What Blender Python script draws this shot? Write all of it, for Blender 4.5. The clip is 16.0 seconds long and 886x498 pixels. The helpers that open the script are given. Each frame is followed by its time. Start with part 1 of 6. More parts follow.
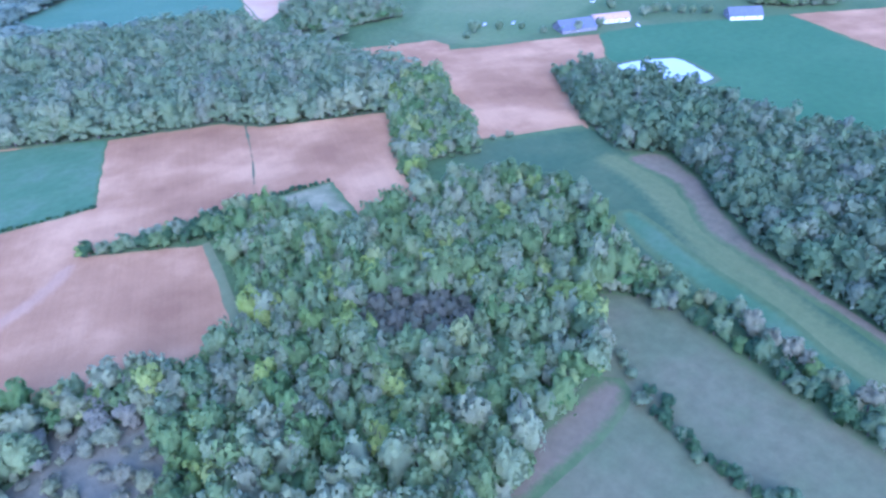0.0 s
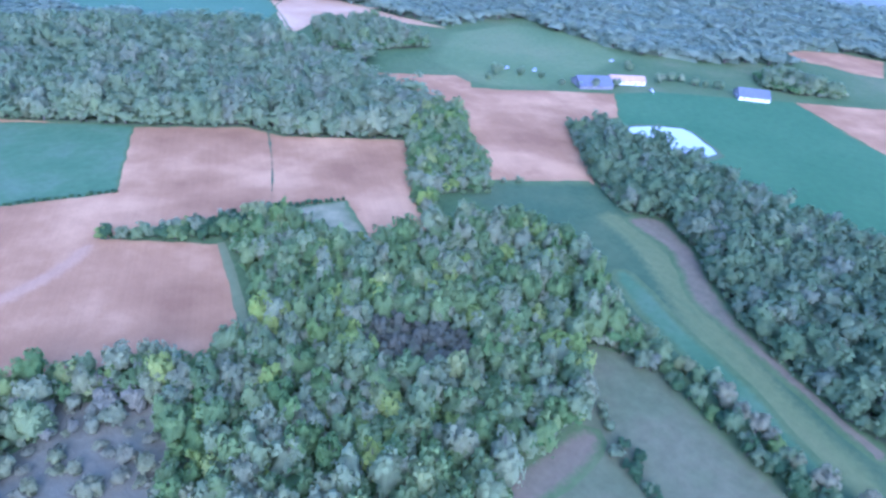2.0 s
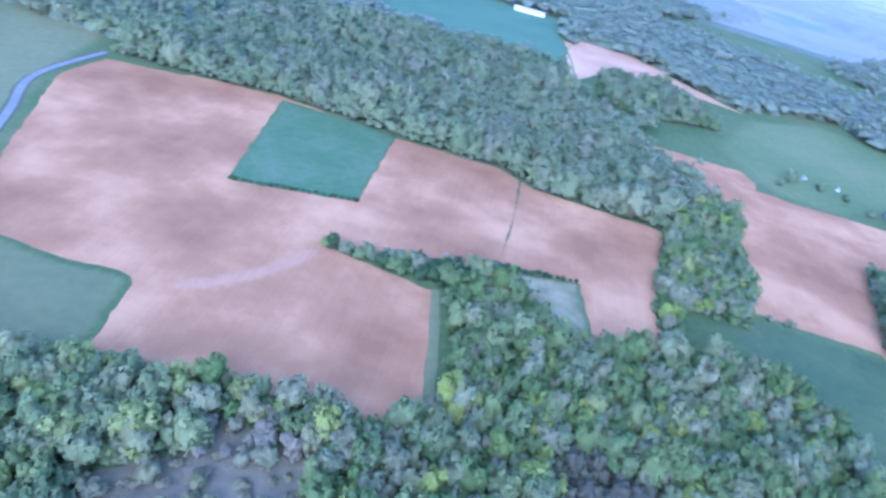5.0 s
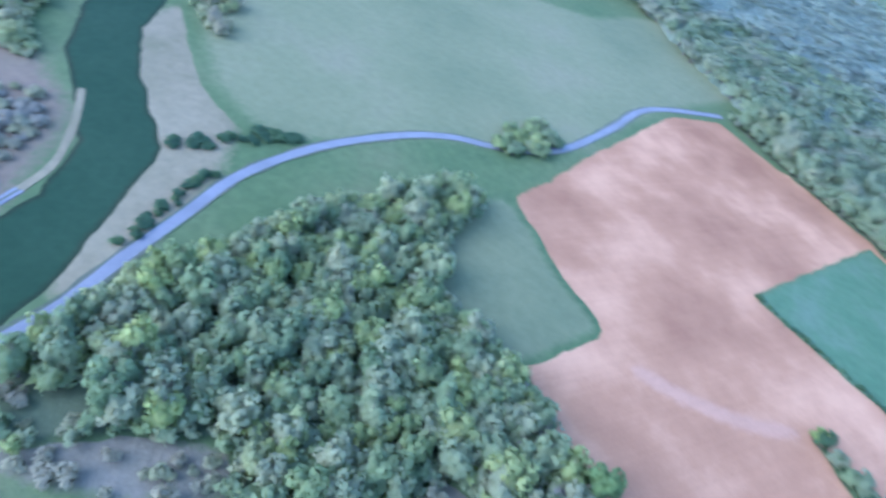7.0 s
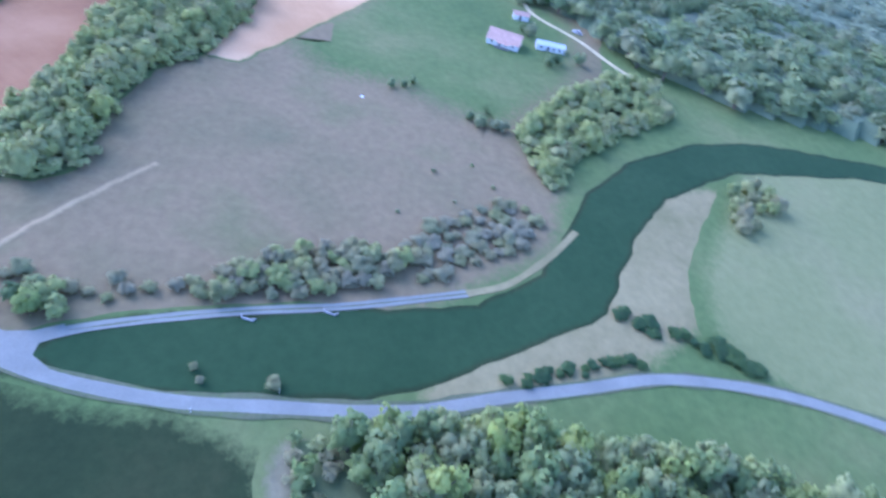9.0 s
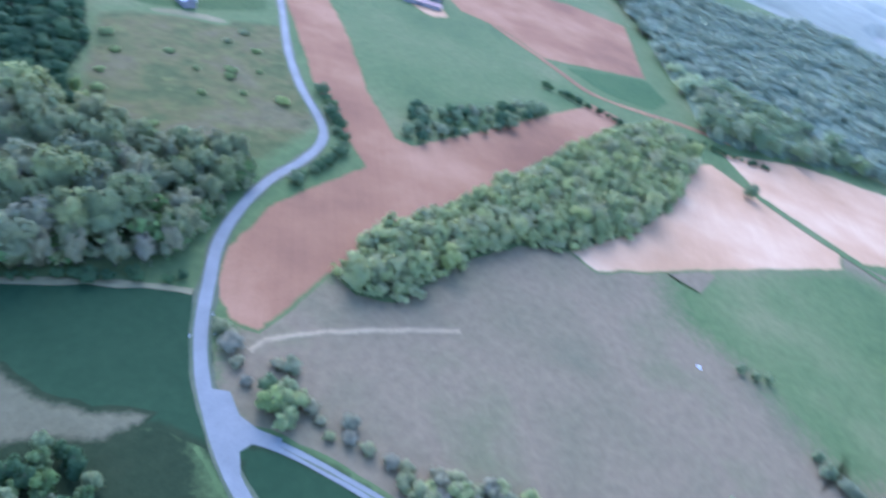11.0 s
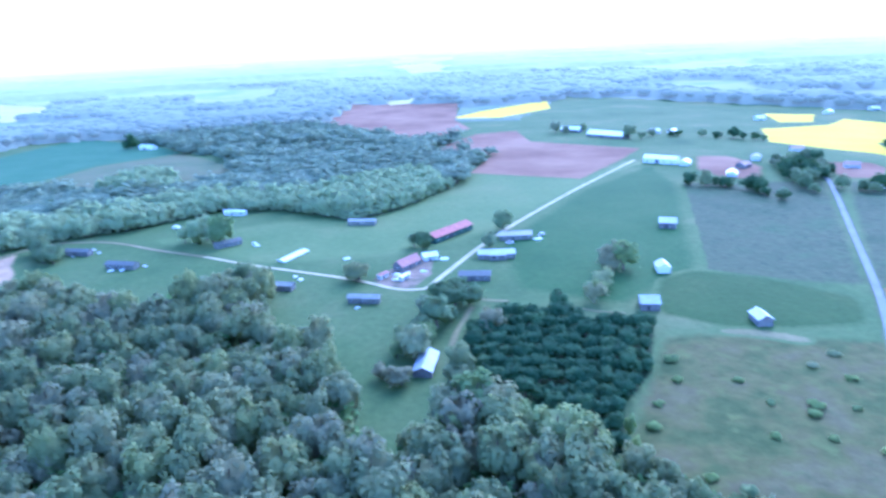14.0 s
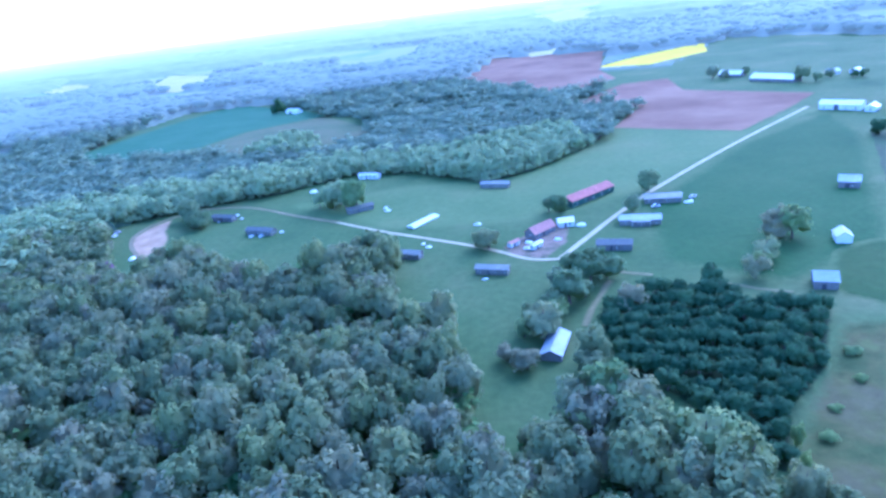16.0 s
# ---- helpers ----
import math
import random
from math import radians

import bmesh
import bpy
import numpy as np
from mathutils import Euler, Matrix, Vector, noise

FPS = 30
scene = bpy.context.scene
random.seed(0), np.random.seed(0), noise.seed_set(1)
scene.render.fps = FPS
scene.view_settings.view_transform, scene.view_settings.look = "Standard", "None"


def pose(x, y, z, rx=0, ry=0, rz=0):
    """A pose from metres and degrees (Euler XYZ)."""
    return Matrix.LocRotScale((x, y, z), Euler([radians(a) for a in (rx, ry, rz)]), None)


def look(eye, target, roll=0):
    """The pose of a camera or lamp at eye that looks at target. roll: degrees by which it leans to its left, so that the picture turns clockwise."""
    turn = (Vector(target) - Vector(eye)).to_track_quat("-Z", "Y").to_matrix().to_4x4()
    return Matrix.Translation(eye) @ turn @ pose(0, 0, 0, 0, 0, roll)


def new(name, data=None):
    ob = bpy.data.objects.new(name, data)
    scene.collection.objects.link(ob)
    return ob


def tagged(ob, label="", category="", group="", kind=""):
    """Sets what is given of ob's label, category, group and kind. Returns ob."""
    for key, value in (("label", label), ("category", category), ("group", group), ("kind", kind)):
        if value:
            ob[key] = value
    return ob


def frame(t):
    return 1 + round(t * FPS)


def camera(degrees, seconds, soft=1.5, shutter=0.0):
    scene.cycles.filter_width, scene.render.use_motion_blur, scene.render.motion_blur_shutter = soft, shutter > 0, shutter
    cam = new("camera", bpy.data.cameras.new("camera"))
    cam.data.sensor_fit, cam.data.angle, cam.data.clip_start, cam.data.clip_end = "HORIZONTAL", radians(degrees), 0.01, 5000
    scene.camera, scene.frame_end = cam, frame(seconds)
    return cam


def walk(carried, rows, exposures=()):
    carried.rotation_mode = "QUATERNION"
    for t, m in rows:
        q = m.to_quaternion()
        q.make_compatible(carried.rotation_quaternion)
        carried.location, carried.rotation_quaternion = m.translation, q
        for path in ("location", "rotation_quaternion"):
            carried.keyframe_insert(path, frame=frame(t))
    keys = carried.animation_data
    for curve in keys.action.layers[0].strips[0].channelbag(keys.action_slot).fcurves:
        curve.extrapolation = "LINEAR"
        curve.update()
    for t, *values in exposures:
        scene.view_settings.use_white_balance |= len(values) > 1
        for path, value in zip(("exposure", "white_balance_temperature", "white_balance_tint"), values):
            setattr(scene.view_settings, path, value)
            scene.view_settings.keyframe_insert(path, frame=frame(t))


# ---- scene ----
cam = camera(66.8, 16.0, soft=2.6, shutter=0.4)
PATH = [
    (0, (-70.72, 43.58, 115.74), (-127.66, -17.60, 60.83), -3.47),
    (0.5, (-72.78, 39.99, 115.04), (-132.22, -19.20, 60.60), -2.89),
    (1, (-62.37, 47.11, 121.59), (-123.39, -11.06, 67.81), -1.31),
    (1.5, (-58.35, 48.05, 125.06), (-119.75, -10.44, 72.06), 2.60),
    (2, (-60.25, 44.34, 124.85), (-120.11, -16.47, 72.72), 5.78),
    (2.5, (-63.11, 39.53, 123.77), (-119.75, -23.93, 71.20), 8.01),
    (3, (-65.45, 35.03, 123.12), (-119.47, -29.79, 69.45), 9.63),
    (3.2, (-66.35, 32.43, 122.92), (-119.24, -32.77, 68.59), 9.53),
    (3.7, (-68.00, 25.40, 122.60), (-117.57, -42.16, 68.03), 9.50),
    (4.2, (-69.80, 20.10, 122.80), (-114.86, -51.33, 69.25), 10.00),
    (4.7, (-71.00, 15.00, 122.70), (-109.90, -60.70, 70.20), 11.90),
    (5.1, (-71.10, 11.00, 122.10), (-103.79, -67.67, 69.72), 14.80),
    (5.5, (-70.40, 6.70, 120.80), (-95.59, -73.76, 67.03), 19.30),
    (6, (-68.60, 1.00, 118.40), (-80.00, -80.01, 60.89), 24.80),
    (6.5, (-66.90, -5.00, 116.50), (-53.80, -83.30, 55.70), 22.80),
    (7, (-64.93, -11.76, 114.97), (-33.84, -82.73, 51.75), 22.53),
    (7.5, (-61.96, -19.16, 111.95), (-13.30, -75.24, 44.96), 19.31),
    (8, (-58.19, -23.58, 110.06), (2.43, -64.93, 42.13), 16.99),
    (8.2, (-57.49, -26.78, 109.36), (7.36, -61.92, 41.84), 16.49),
    (8.6, (-56.17, -33.11, 109.06), (15.22, -56.84, 43.18), 15.43),
    (9, (-53.97, -37.94, 110.09), (21.94, -52.05, 46.54), 14.75),
    (9.4, (-50.80, -41.20, 111.80), (28.14, -46.90, 50.67), 14.90),
    (9.9, (-45.10, -42.70, 114.10), (35.67, -38.10, 55.32), 16.50),
    (10.3, (-39.30, -42.10, 114.90), (40.93, -28.49, 56.78), 19.10),
    (10.5, (-35.82, -42.54, 115.53), (42.90, -22.91, 57.05), 20.06),
    (11, (-27.62, -39.63, 114.44), (44.86, -0.27, 57.89), 21.26),
    (11.5, (-21.80, -34.70, 114.30), (39.83, 20.23, 57.87), 21.40),
    (12, (-16.60, -30.30, 112.50), (30.92, 38.03, 57.07), 18.10),
    (12.5, (-11.10, -23.10, 111.20), (22.10, 56.19, 60.10), 11.80),
    (13, (-6.90, -16.90, 110.70), (16.20, 69.10, 65.20), 5.60),
    (13.5, (-4.80, -9.70, 109.50), (10.91, 81.94, 72.68), -1.20),
    (14, (-1.78, -5.23, 109.93), (8.70, 89.35, 79.21), -2.84),
    (14.5, (0.75, 0.30, 109.66), (-3.98, 96.04, 81.19), -5.29),
    (15, (2.25, 4.73, 110.01), (-8.56, 99.83, 81.03), -7.10),
    (15.5, (3.41, 9.86, 110.08), (-6.89, 104.61, 79.81), -6.44),
    (16, (4.68, 14.49, 108.52), (-6.61, 107.38, 73.26), -7.26),
]
walk(cam, [(t, look(eye, target, roll)) for t, eye, target, roll in PATH],
     exposures=[(0.0, 1.99, 4220, 39.5), (3.2, 1.99, 4285, 38.7), (5.5, 2.06, 4310, 39.5), (6.3, 2.07, 4430, 37), (8.2, 2.0, 4540, 34), (10.4, 2.06, 4930, 34), (11.2, 2.02, 4740, 30), (12.2, 2.13, 4560, 28), (13.0, 2.2, 4440, 31), (14.0, 2.22, 4120, 28.5), (15.0, 2.1, 4070, 27.5), (16.0, 1.97, 3960, 28.5)])

# ---- sky and sun: flat evening light under thin cloud ----
world = bpy.data.worlds.new("overcast_sky")
scene.world = world
world.use_nodes = True
wn = world.node_tree
sky = wn.nodes.new("ShaderNodeTexSky")
sky.sky_type = "NISHITA"
sky.sun_disc = False
sky.sun_elevation, sky.sun_rotation = radians(24), radians(34)
sky.dust_density, sky.air_density, sky.ozone_density = 0.7, 1.0, 1.0
wn.links.new(sky.outputs["Color"], wn.nodes["Background"].inputs["Color"])
wn.nodes["Background"].inputs["Strength"].default_value = 0.15
lamp = bpy.data.lights.new("sun", "SUN")
lamp.energy, lamp.angle, lamp.color = 0.7, radians(40), (1.0, 0.97, 0.93)
sun = new("sun", lamp)
sun.matrix_world = look((40, 60, 60), (0, 0, 0))


# ---- materials ----
def material(name):
    m = bpy.data.materials.new(name)
    m.use_nodes = True
    return m, m.node_tree.nodes, m.node_tree.links, m.node_tree.nodes["Principled BSDF"]


def noise_node(nodes, links, scale, detail=4.0, rough=0.55, vec=None):
    n = nodes.new("ShaderNodeTexNoise")
    n.inputs["Scale"].default_value, n.inputs["Detail"].default_value, n.inputs["Roughness"].default_value = scale, detail, rough
    if vec is not None:
        links.new(vec, n.inputs["Vector"])
    return n.outputs["Fac"]


def ramp(nodes, links, fac, stops):
    r = nodes.new("ShaderNodeValToRGB")
    el = r.color_ramp.elements
    el[0].position, el[0].color = stops[0][0], (*stops[0][1], 1)
    el[1].position, el[1].color = stops[-1][0], (*stops[-1][1], 1)
    for p, c in stops[1:-1]:
        el.new(p).color = (*c, 1)
    links.new(fac, r.inputs["Fac"])
    return r.outputs["Color"]


def mix(nodes, links, fac, a, b, mode="MIX"):
    n = nodes.new("ShaderNodeMix")
    n.data_type, n.blend_type = "RGBA", mode
    for sock, v in ((n.inputs[0], fac), (n.inputs[6], a), (n.inputs[7], b)):
        if isinstance(v, float):
            sock.default_value = v
        elif isinstance(v, tuple):
            sock.default_value = (*v, 1)
        else:
            links.new(v, sock)
    return n.outputs[2]


def bump(nodes, links, bsdf, height, strength, distance):
    b = nodes.new("ShaderNodeBump")
    b.inputs["Strength"].default_value, b.inputs["Distance"].default_value = strength, distance
    links.new(height, b.inputs["Height"])
    links.new(b.outputs["Normal"], bsdf.inputs["Normal"])


def position(nodes, links, rz=0.0, stretch=(1, 1, 1)):
    g = nodes.new("ShaderNodeNewGeometry")
    turn_to, mp = nodes.new("ShaderNodeMapping"), nodes.new("ShaderNodeMapping")
    turn_to.inputs["Rotation"].default_value = (0, 0, radians(rz))
    mp.inputs["Scale"].default_value = stretch
    links.new(g.outputs["Position"], turn_to.inputs["Vector"])
    links.new(turn_to.outputs["Vector"], mp.inputs["Vector"])
    return mp.outputs["Vector"]


def grass_cover(nodes, links, p, big, small, big_scale, small_scale, grain=None):
    """Broad drifts and fine tufts of a plant cover: its colour and the tufts' height."""
    drift = ramp(nodes, links, noise_node(nodes, links, big_scale, 5.0, 0.6, position(nodes, links, *grain) if grain else p), big)
    tuft_fac = noise_node(nodes, links, small_scale, 5.0, 0.65, p)
    return mix(nodes, links, 0.5, drift, ramp(nodes, links, tuft_fac, small), "OVERLAY"), tuft_fac


def tilled_cover(nodes, links, dark, mid, pale, rz, scale):
    """Bare tilled soil, with drying patches, harrow lines and clods: its colour and the clods' height."""
    p = position(nodes, links, rz)
    patch = ramp(nodes, links, noise_node(nodes, links, scale, 5.0, 0.58, p), [(0.34, dark), (0.5, mid), (0.66, pale)])
    line_fac = noise_node(nodes, links, 1.0, 2.0, 0.5, position(nodes, links, rz, (0.9, 0.02, 1)))
    col = mix(nodes, links, 0.11, patch, ramp(nodes, links, line_fac, [(0.3, (0.36, 0.36, 0.36)), (0.7, (0.64, 0.64, 0.64))]), "OVERLAY")
    clod = noise_node(nodes, links, 1.4, 4.0, 0.7, p)
    return mix(nodes, links, 0.25, col, ramp(nodes, links, clod, [(0.3, (0.35, 0.35, 0.35)), (0.7, (0.65, 0.65, 0.65))]), "OVERLAY"), clod


GRASS = ([(0.28, (0.066, 0.108, 0.037)), (0.43, (0.095, 0.140, 0.047)), (0.55, (0.113, 0.151, 0.054)), (0.7, (0.165, 0.176, 0.074))],
         [(0.25, (0.3, 0.34, 0.28)), (0.75, (0.66, 0.66, 0.6))], 0.014, 0.3)
DAMP = ([(0.3, (0.060, 0.106, 0.044)), (0.5, (0.080, 0.123, 0.049)), (0.7, (0.104, 0.139, 0.055))],
        [(0.25, (0.36, 0.38, 0.34)), (0.75, (0.63, 0.63, 0.6))], 0.03, 0.3)
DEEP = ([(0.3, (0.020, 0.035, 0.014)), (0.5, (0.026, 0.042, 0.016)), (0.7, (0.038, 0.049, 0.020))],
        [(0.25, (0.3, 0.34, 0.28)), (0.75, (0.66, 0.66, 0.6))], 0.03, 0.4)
DRY_GRASS = ([(0.25, (0.126, 0.13, 0.066)), (0.42, (0.174, 0.15, 0.078)), (0.55, (0.202, 0.162, 0.088)), (0.72, (0.16, 0.154, 0.072))],
             [(0.25, (0.33, 0.33, 0.33)), (0.75, (0.64, 0.63, 0.6))], 0.02, 0.35)
RED = ((0.285, 0.15, 0.064), (0.38, 0.208, 0.088), (0.52, 0.305, 0.136), 27, 0.026)


def edge_into(nodes, links, p, col, under):
    """Where the mesh says that the cover thins out, lets the plants of the land around grow in, tuft by tuft."""
    at, ma, cl = nodes.new("ShaderNodeAttribute"), nodes.new("ShaderNodeMath"), nodes.new("ShaderNodeMapRange")
    at.attribute_name = "bare"
    ma.operation = "MULTIPLY_ADD"
    links.new(noise_node(nodes, links, 0.5, 4.0, 0.7, p), ma.inputs[0])
    ma.inputs[1].default_value = 0.9
    links.new(at.outputs["Fac"], ma.inputs[2])
    cl.inputs["From Min"].default_value, cl.inputs["From Max"].default_value = 0.72, 1.2
    links.new(ma.outputs[0], cl.inputs["Value"])
    if under == "soil":
        around = tilled_cover(nodes, links, *RED)[0]
    else:
        around = grass_cover(nodes, links, p, *{"damp": DAMP, "dry": DRY_GRASS, "deep": DEEP}.get(under, GRASS))[0]
    return mix(nodes, links, cl.outputs["Result"], col, around)


def earth_cover(name, big, small, big_scale, small_scale, fleck=None, relief=0.4, rough=0.95, grain=None, under="grass"):
    """Grass, scrub, gravel or asphalt: broad drifts, fine tufts and flecks of another plant."""
    m, nodes, links, bsdf = material(name)
    p = position(nodes, links)
    col, tuft_fac = grass_cover(nodes, links, p, big, small, big_scale, small_scale, grain)
    if fleck:
        f = ramp(nodes, links, noise_node(nodes, links, fleck[0], 3.0, 0.5, p), [(fleck[1], (0, 0, 0)), (fleck[1] + 0.12, (1, 1, 1))])
        col = mix(nodes, links, f, col, fleck[2])
    if under:
        col = edge_into(nodes, links, p, col, under)
    links.new(col, bsdf.inputs["Base Color"])
    bsdf.inputs["Roughness"].default_value = rough
    bsdf.inputs["Specular IOR Level"].default_value = 0.15
    bump(nodes, links, bsdf, tuft_fac, 0.6, relief)
    return m


def ploughed(name, dark, mid, pale, rz, scale=0.03, under="grass"):
    """A tilled field."""
    m, nodes, links, bsdf = material(name)
    col, clod = tilled_cover(nodes, links, dark, mid, pale, rz, scale)
    col = edge_into(nodes, links, position(nodes, links), col, under)
    links.new(col, bsdf.inputs["Base Color"])
    bsdf.inputs["Roughness"].default_value = 1.0
    bsdf.inputs["Specular IOR Level"].default_value = 0.1
    bump(nodes, links, bsdf, clod, 0.5, 0.15)
    return m


def foliage(name, stops, thin=0.5, pale=1.26):
    """Leaves: hue by tree, brightness by tuft."""
    m, nodes, links, bsdf = material(name)
    info, at, geo = nodes.new("ShaderNodeObjectInfo"), nodes.new("ShaderNodeAttribute"), nodes.new("ShaderNodeNewGeometry")
    at.attribute_name = "tree_random"
    add = nodes.new("ShaderNodeMath")
    links.new(info.outputs["Random"], add.inputs[0])
    links.new(at.outputs["Fac"], add.inputs[1])
    fr = nodes.new("ShaderNodeMath")
    fr.operation = "FRACT"
    links.new(add.outputs[0], fr.inputs[0])
    hue = ramp(nodes, links, fr.outputs[0], [(p, tuple(pale * c for c in rgb)) for p, rgb in stops])
    tuft = ramp(nodes, links, geo.outputs["Random Per Island"], [(0.0, (0.45, 0.45, 0.45)), (1.0, (0.55, 0.55, 0.545))])
    col = mix(nodes, links, 0.25, hue, tuft, "OVERLAY")
    leafage = noise_node(nodes, links, 1.1, 4.0, 0.7, position(nodes, links))
    col = mix(nodes, links, 0.22, col, ramp(nodes, links, leafage, [(0.3, (0.3, 0.31, 0.3)), (0.7, (0.68, 0.67, 0.64))]), "OVERLAY")
    bump(nodes, links, bsdf, leafage, 0.35, 0.45)
    links.new(col, bsdf.inputs["Base Color"])
    bsdf.inputs["Roughness"].default_value = 0.85
    bsdf.inputs["Specular IOR Level"].default_value = 0.08
    tr = nodes.new("ShaderNodeBsdfTranslucent")
    links.new(col, tr.inputs["Color"])
    ms = nodes.new("ShaderNodeMixShader")
    ms.inputs[0].default_value = thin
    links.new(bsdf.outputs[0], ms.inputs[1])
    links.new(tr.outputs[0], ms.inputs[2])
    links.new(ms.outputs[0], nodes["Material Output"].inputs["Surface"])
    return m


def surface(name, colour, rough=0.6, metal=0.0, vary=0.25, scale=1.5, ribs=0.0):
    """Paint, metal, timber or stone with stains, grain and, where asked, pressed ribs."""
    m, nodes, links, bsdf = material(name)
    tc = nodes.new("ShaderNodeTexCoord")
    a = noise_node(nodes, links, scale, 5.0, 0.6, tc.outputs["Object"])
    b = noise_node(nodes, links, scale * 9, 3.0, 0.6, tc.outputs["Object"])
    col = mix(nodes, links, vary, colour, ramp(nodes, links, a, [(0.3, (0.2, 0.19, 0.18)), (0.7, (0.8, 0.8, 0.8))]), "OVERLAY")
    col = mix(nodes, links, vary * 0.5, col, ramp(nodes, links, b, [(0.3, (0.25, 0.25, 0.25)), (0.7, (0.75, 0.75, 0.75))]), "OVERLAY")
    links.new(col, bsdf.inputs["Base Color"])
    bsdf.inputs["Roughness"].default_value, bsdf.inputs["Metallic"].default_value = rough, metal
    if ribs:
        w = nodes.new("ShaderNodeTexWave")
        w.inputs["Scale"].default_value = ribs
        links.new(tc.outputs["Object"], w.inputs["Vector"])
        bump(nodes, links, bsdf, w.outputs["Fac"], 0.5, 0.05)
    else:
        bump(nodes, links, bsdf, b, 0.2, 0.02)
    return m


MEADOW = earth_cover("meadow_grass", *GRASS, under=None)
PASTURE_GRASS = earth_cover("pasture_grass", *GRASS, under="dry")
CROP = earth_cover("young_cereal", [(0.3, (0.087, 0.165, 0.078)), (0.7, (0.116, 0.194, 0.095))],
                   [(0.25, (0.38, 0.4, 0.38)), (0.75, (0.62, 0.62, 0.6))], 0.025, 0.3, relief=0.15)
CROP_TEAL = earth_cover("blue_green_cereal", [(0.3, (0.062, 0.135, 0.06)), (0.7, (0.084, 0.16, 0.076))],
                   [(0.25, (0.42, 0.44, 0.42)), (0.75, (0.58, 0.58, 0.56))], 0.03, 0.6)
CROP_SQUARE = earth_cover("patchy_young_cereal", [(0.3, (0.076, 0.146, 0.056)), (0.5, (0.097, 0.165, 0.066)), (0.7, (0.133, 0.186, 0.092))],
                          [(0.25, (0.36, 0.38, 0.36)), (0.75, (0.64, 0.64, 0.62))], 0.035, 0.3, relief=0.15)
CROP_DARK = earth_cover("dark_cereal", [(0.3, (0.021, 0.050, 0.019)), (0.7, (0.031, 0.064, 0.025))],
                        [(0.25, (0.38, 0.4, 0.38)), (0.75, (0.62, 0.62, 0.6))], 0.03, 0.35, relief=0.15, under="deep")
DRY = earth_cover("dry_brown_grass", *DRY_GRASS)
TAN = earth_cover("bleached_grass", [(0.3, (0.180, 0.170, 0.077)), (0.5, (0.232, 0.208, 0.101)), (0.7, (0.263, 0.238, 0.118))],
                  [(0.25, (0.35, 0.35, 0.33)), (0.75, (0.64, 0.62, 0.58))], 0.035, 0.35)
SAGE = earth_cover("pale_sage_meadow", [(0.28, (0.132, 0.158, 0.064)), (0.45, (0.168, 0.187, 0.076)), (0.55, (0.186, 0.200, 0.083)), (0.7, (0.208, 0.206, 0.095))],
                   [(0.25, (0.38, 0.4, 0.36)), (0.75, (0.62, 0.62, 0.6))], 0.014, 0.3)
SCRUB = earth_cover("grey_scrub", [(0.3, (0.171, 0.164, 0.094)), (0.5, (0.208, 0.195, 0.116)), (0.7, (0.153, 0.157, 0.084))],
                    [(0.25, (0.3, 0.3, 0.3)), (0.75, (0.66, 0.66, 0.64))], 0.06, 0.4, relief=0.8)
WEEDS = earth_cover("weedy_grass", [(0.3, (0.075, 0.11, 0.055)), (0.5, (0.12, 0.13, 0.075)), (0.7, (0.1, 0.14, 0.06))],
                    [(0.25, (0.3, 0.33, 0.28)), (0.75, (0.66, 0.66, 0.6))], 0.03, 0.8, (0.35, 0.62, (0.12, 0.16, 0.05)))
STRIPS = earth_cover("yellow_green_ley", [(0.35, (0.085, 0.128, 0.048)), (0.5, (0.142, 0.17, 0.06)), (0.65, (0.168, 0.188, 0.068))],
                     [(0.25, (0.36, 0.38, 0.34)), (0.75, (0.64, 0.64, 0.6))], 1.0, 0.35, grain=(19, (0.06, 0.008, 1)), under="damp")
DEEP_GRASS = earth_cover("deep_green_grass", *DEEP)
FALLOW = earth_cover("rough_fallow", [(0.3, (0.066, 0.095, 0.040)), (0.5, (0.093, 0.110, 0.052)), (0.7, (0.081, 0.116, 0.047))],
                     [(0.25, (0.25, 0.27, 0.25)), (0.75, (0.7, 0.68, 0.64))], 0.03, 0.25, (0.22, 0.6, (0.055, 0.078, 0.038)))
GRASS_MID = earth_cover("shaded_pasture_grass", [(0.3, (0.044, 0.097, 0.028)), (0.5, (0.057, 0.112, 0.032)), (0.7, (0.072, 0.124, 0.039))],
                        [(0.25, (0.32, 0.34, 0.3)), (0.75, (0.66, 0.66, 0.6))], 0.02, 0.3)
STRIP_GREEN = earth_cover("fresh_green_grass", [(0.3, (0.048, 0.088, 0.022)), (0.5, (0.058, 0.100, 0.026)), (0.7, (0.070, 0.105, 0.029))],
                          [(0.25, (0.34, 0.36, 0.32)), (0.75, (0.64, 0.64, 0.6))], 0.03, 0.3)
ROUGH = earth_cover("rough_yellow_grass", [(0.28, (0.058, 0.081, 0.025)), (0.42, (0.086, 0.104, 0.032)), (0.52, (0.119, 0.116, 0.039)), (0.62, (0.136, 0.121, 0.055)), (0.74, (0.077, 0.099, 0.032))],
                    [(0.25, (0.24, 0.26, 0.22)), (0.75, (0.7, 0.7, 0.64))], 0.045, 0.2, (0.1, 0.6, (0.13, 0.145, 0.042)))
RAPE = earth_cover("rape_in_flower", [(0.3, (0.66, 0.47, 0.02)), (0.7, (0.76, 0.56, 0.04))],
                   [(0.25, (0.42, 0.42, 0.42)), (0.75, (0.6, 0.6, 0.58))], 0.02, 0.5)
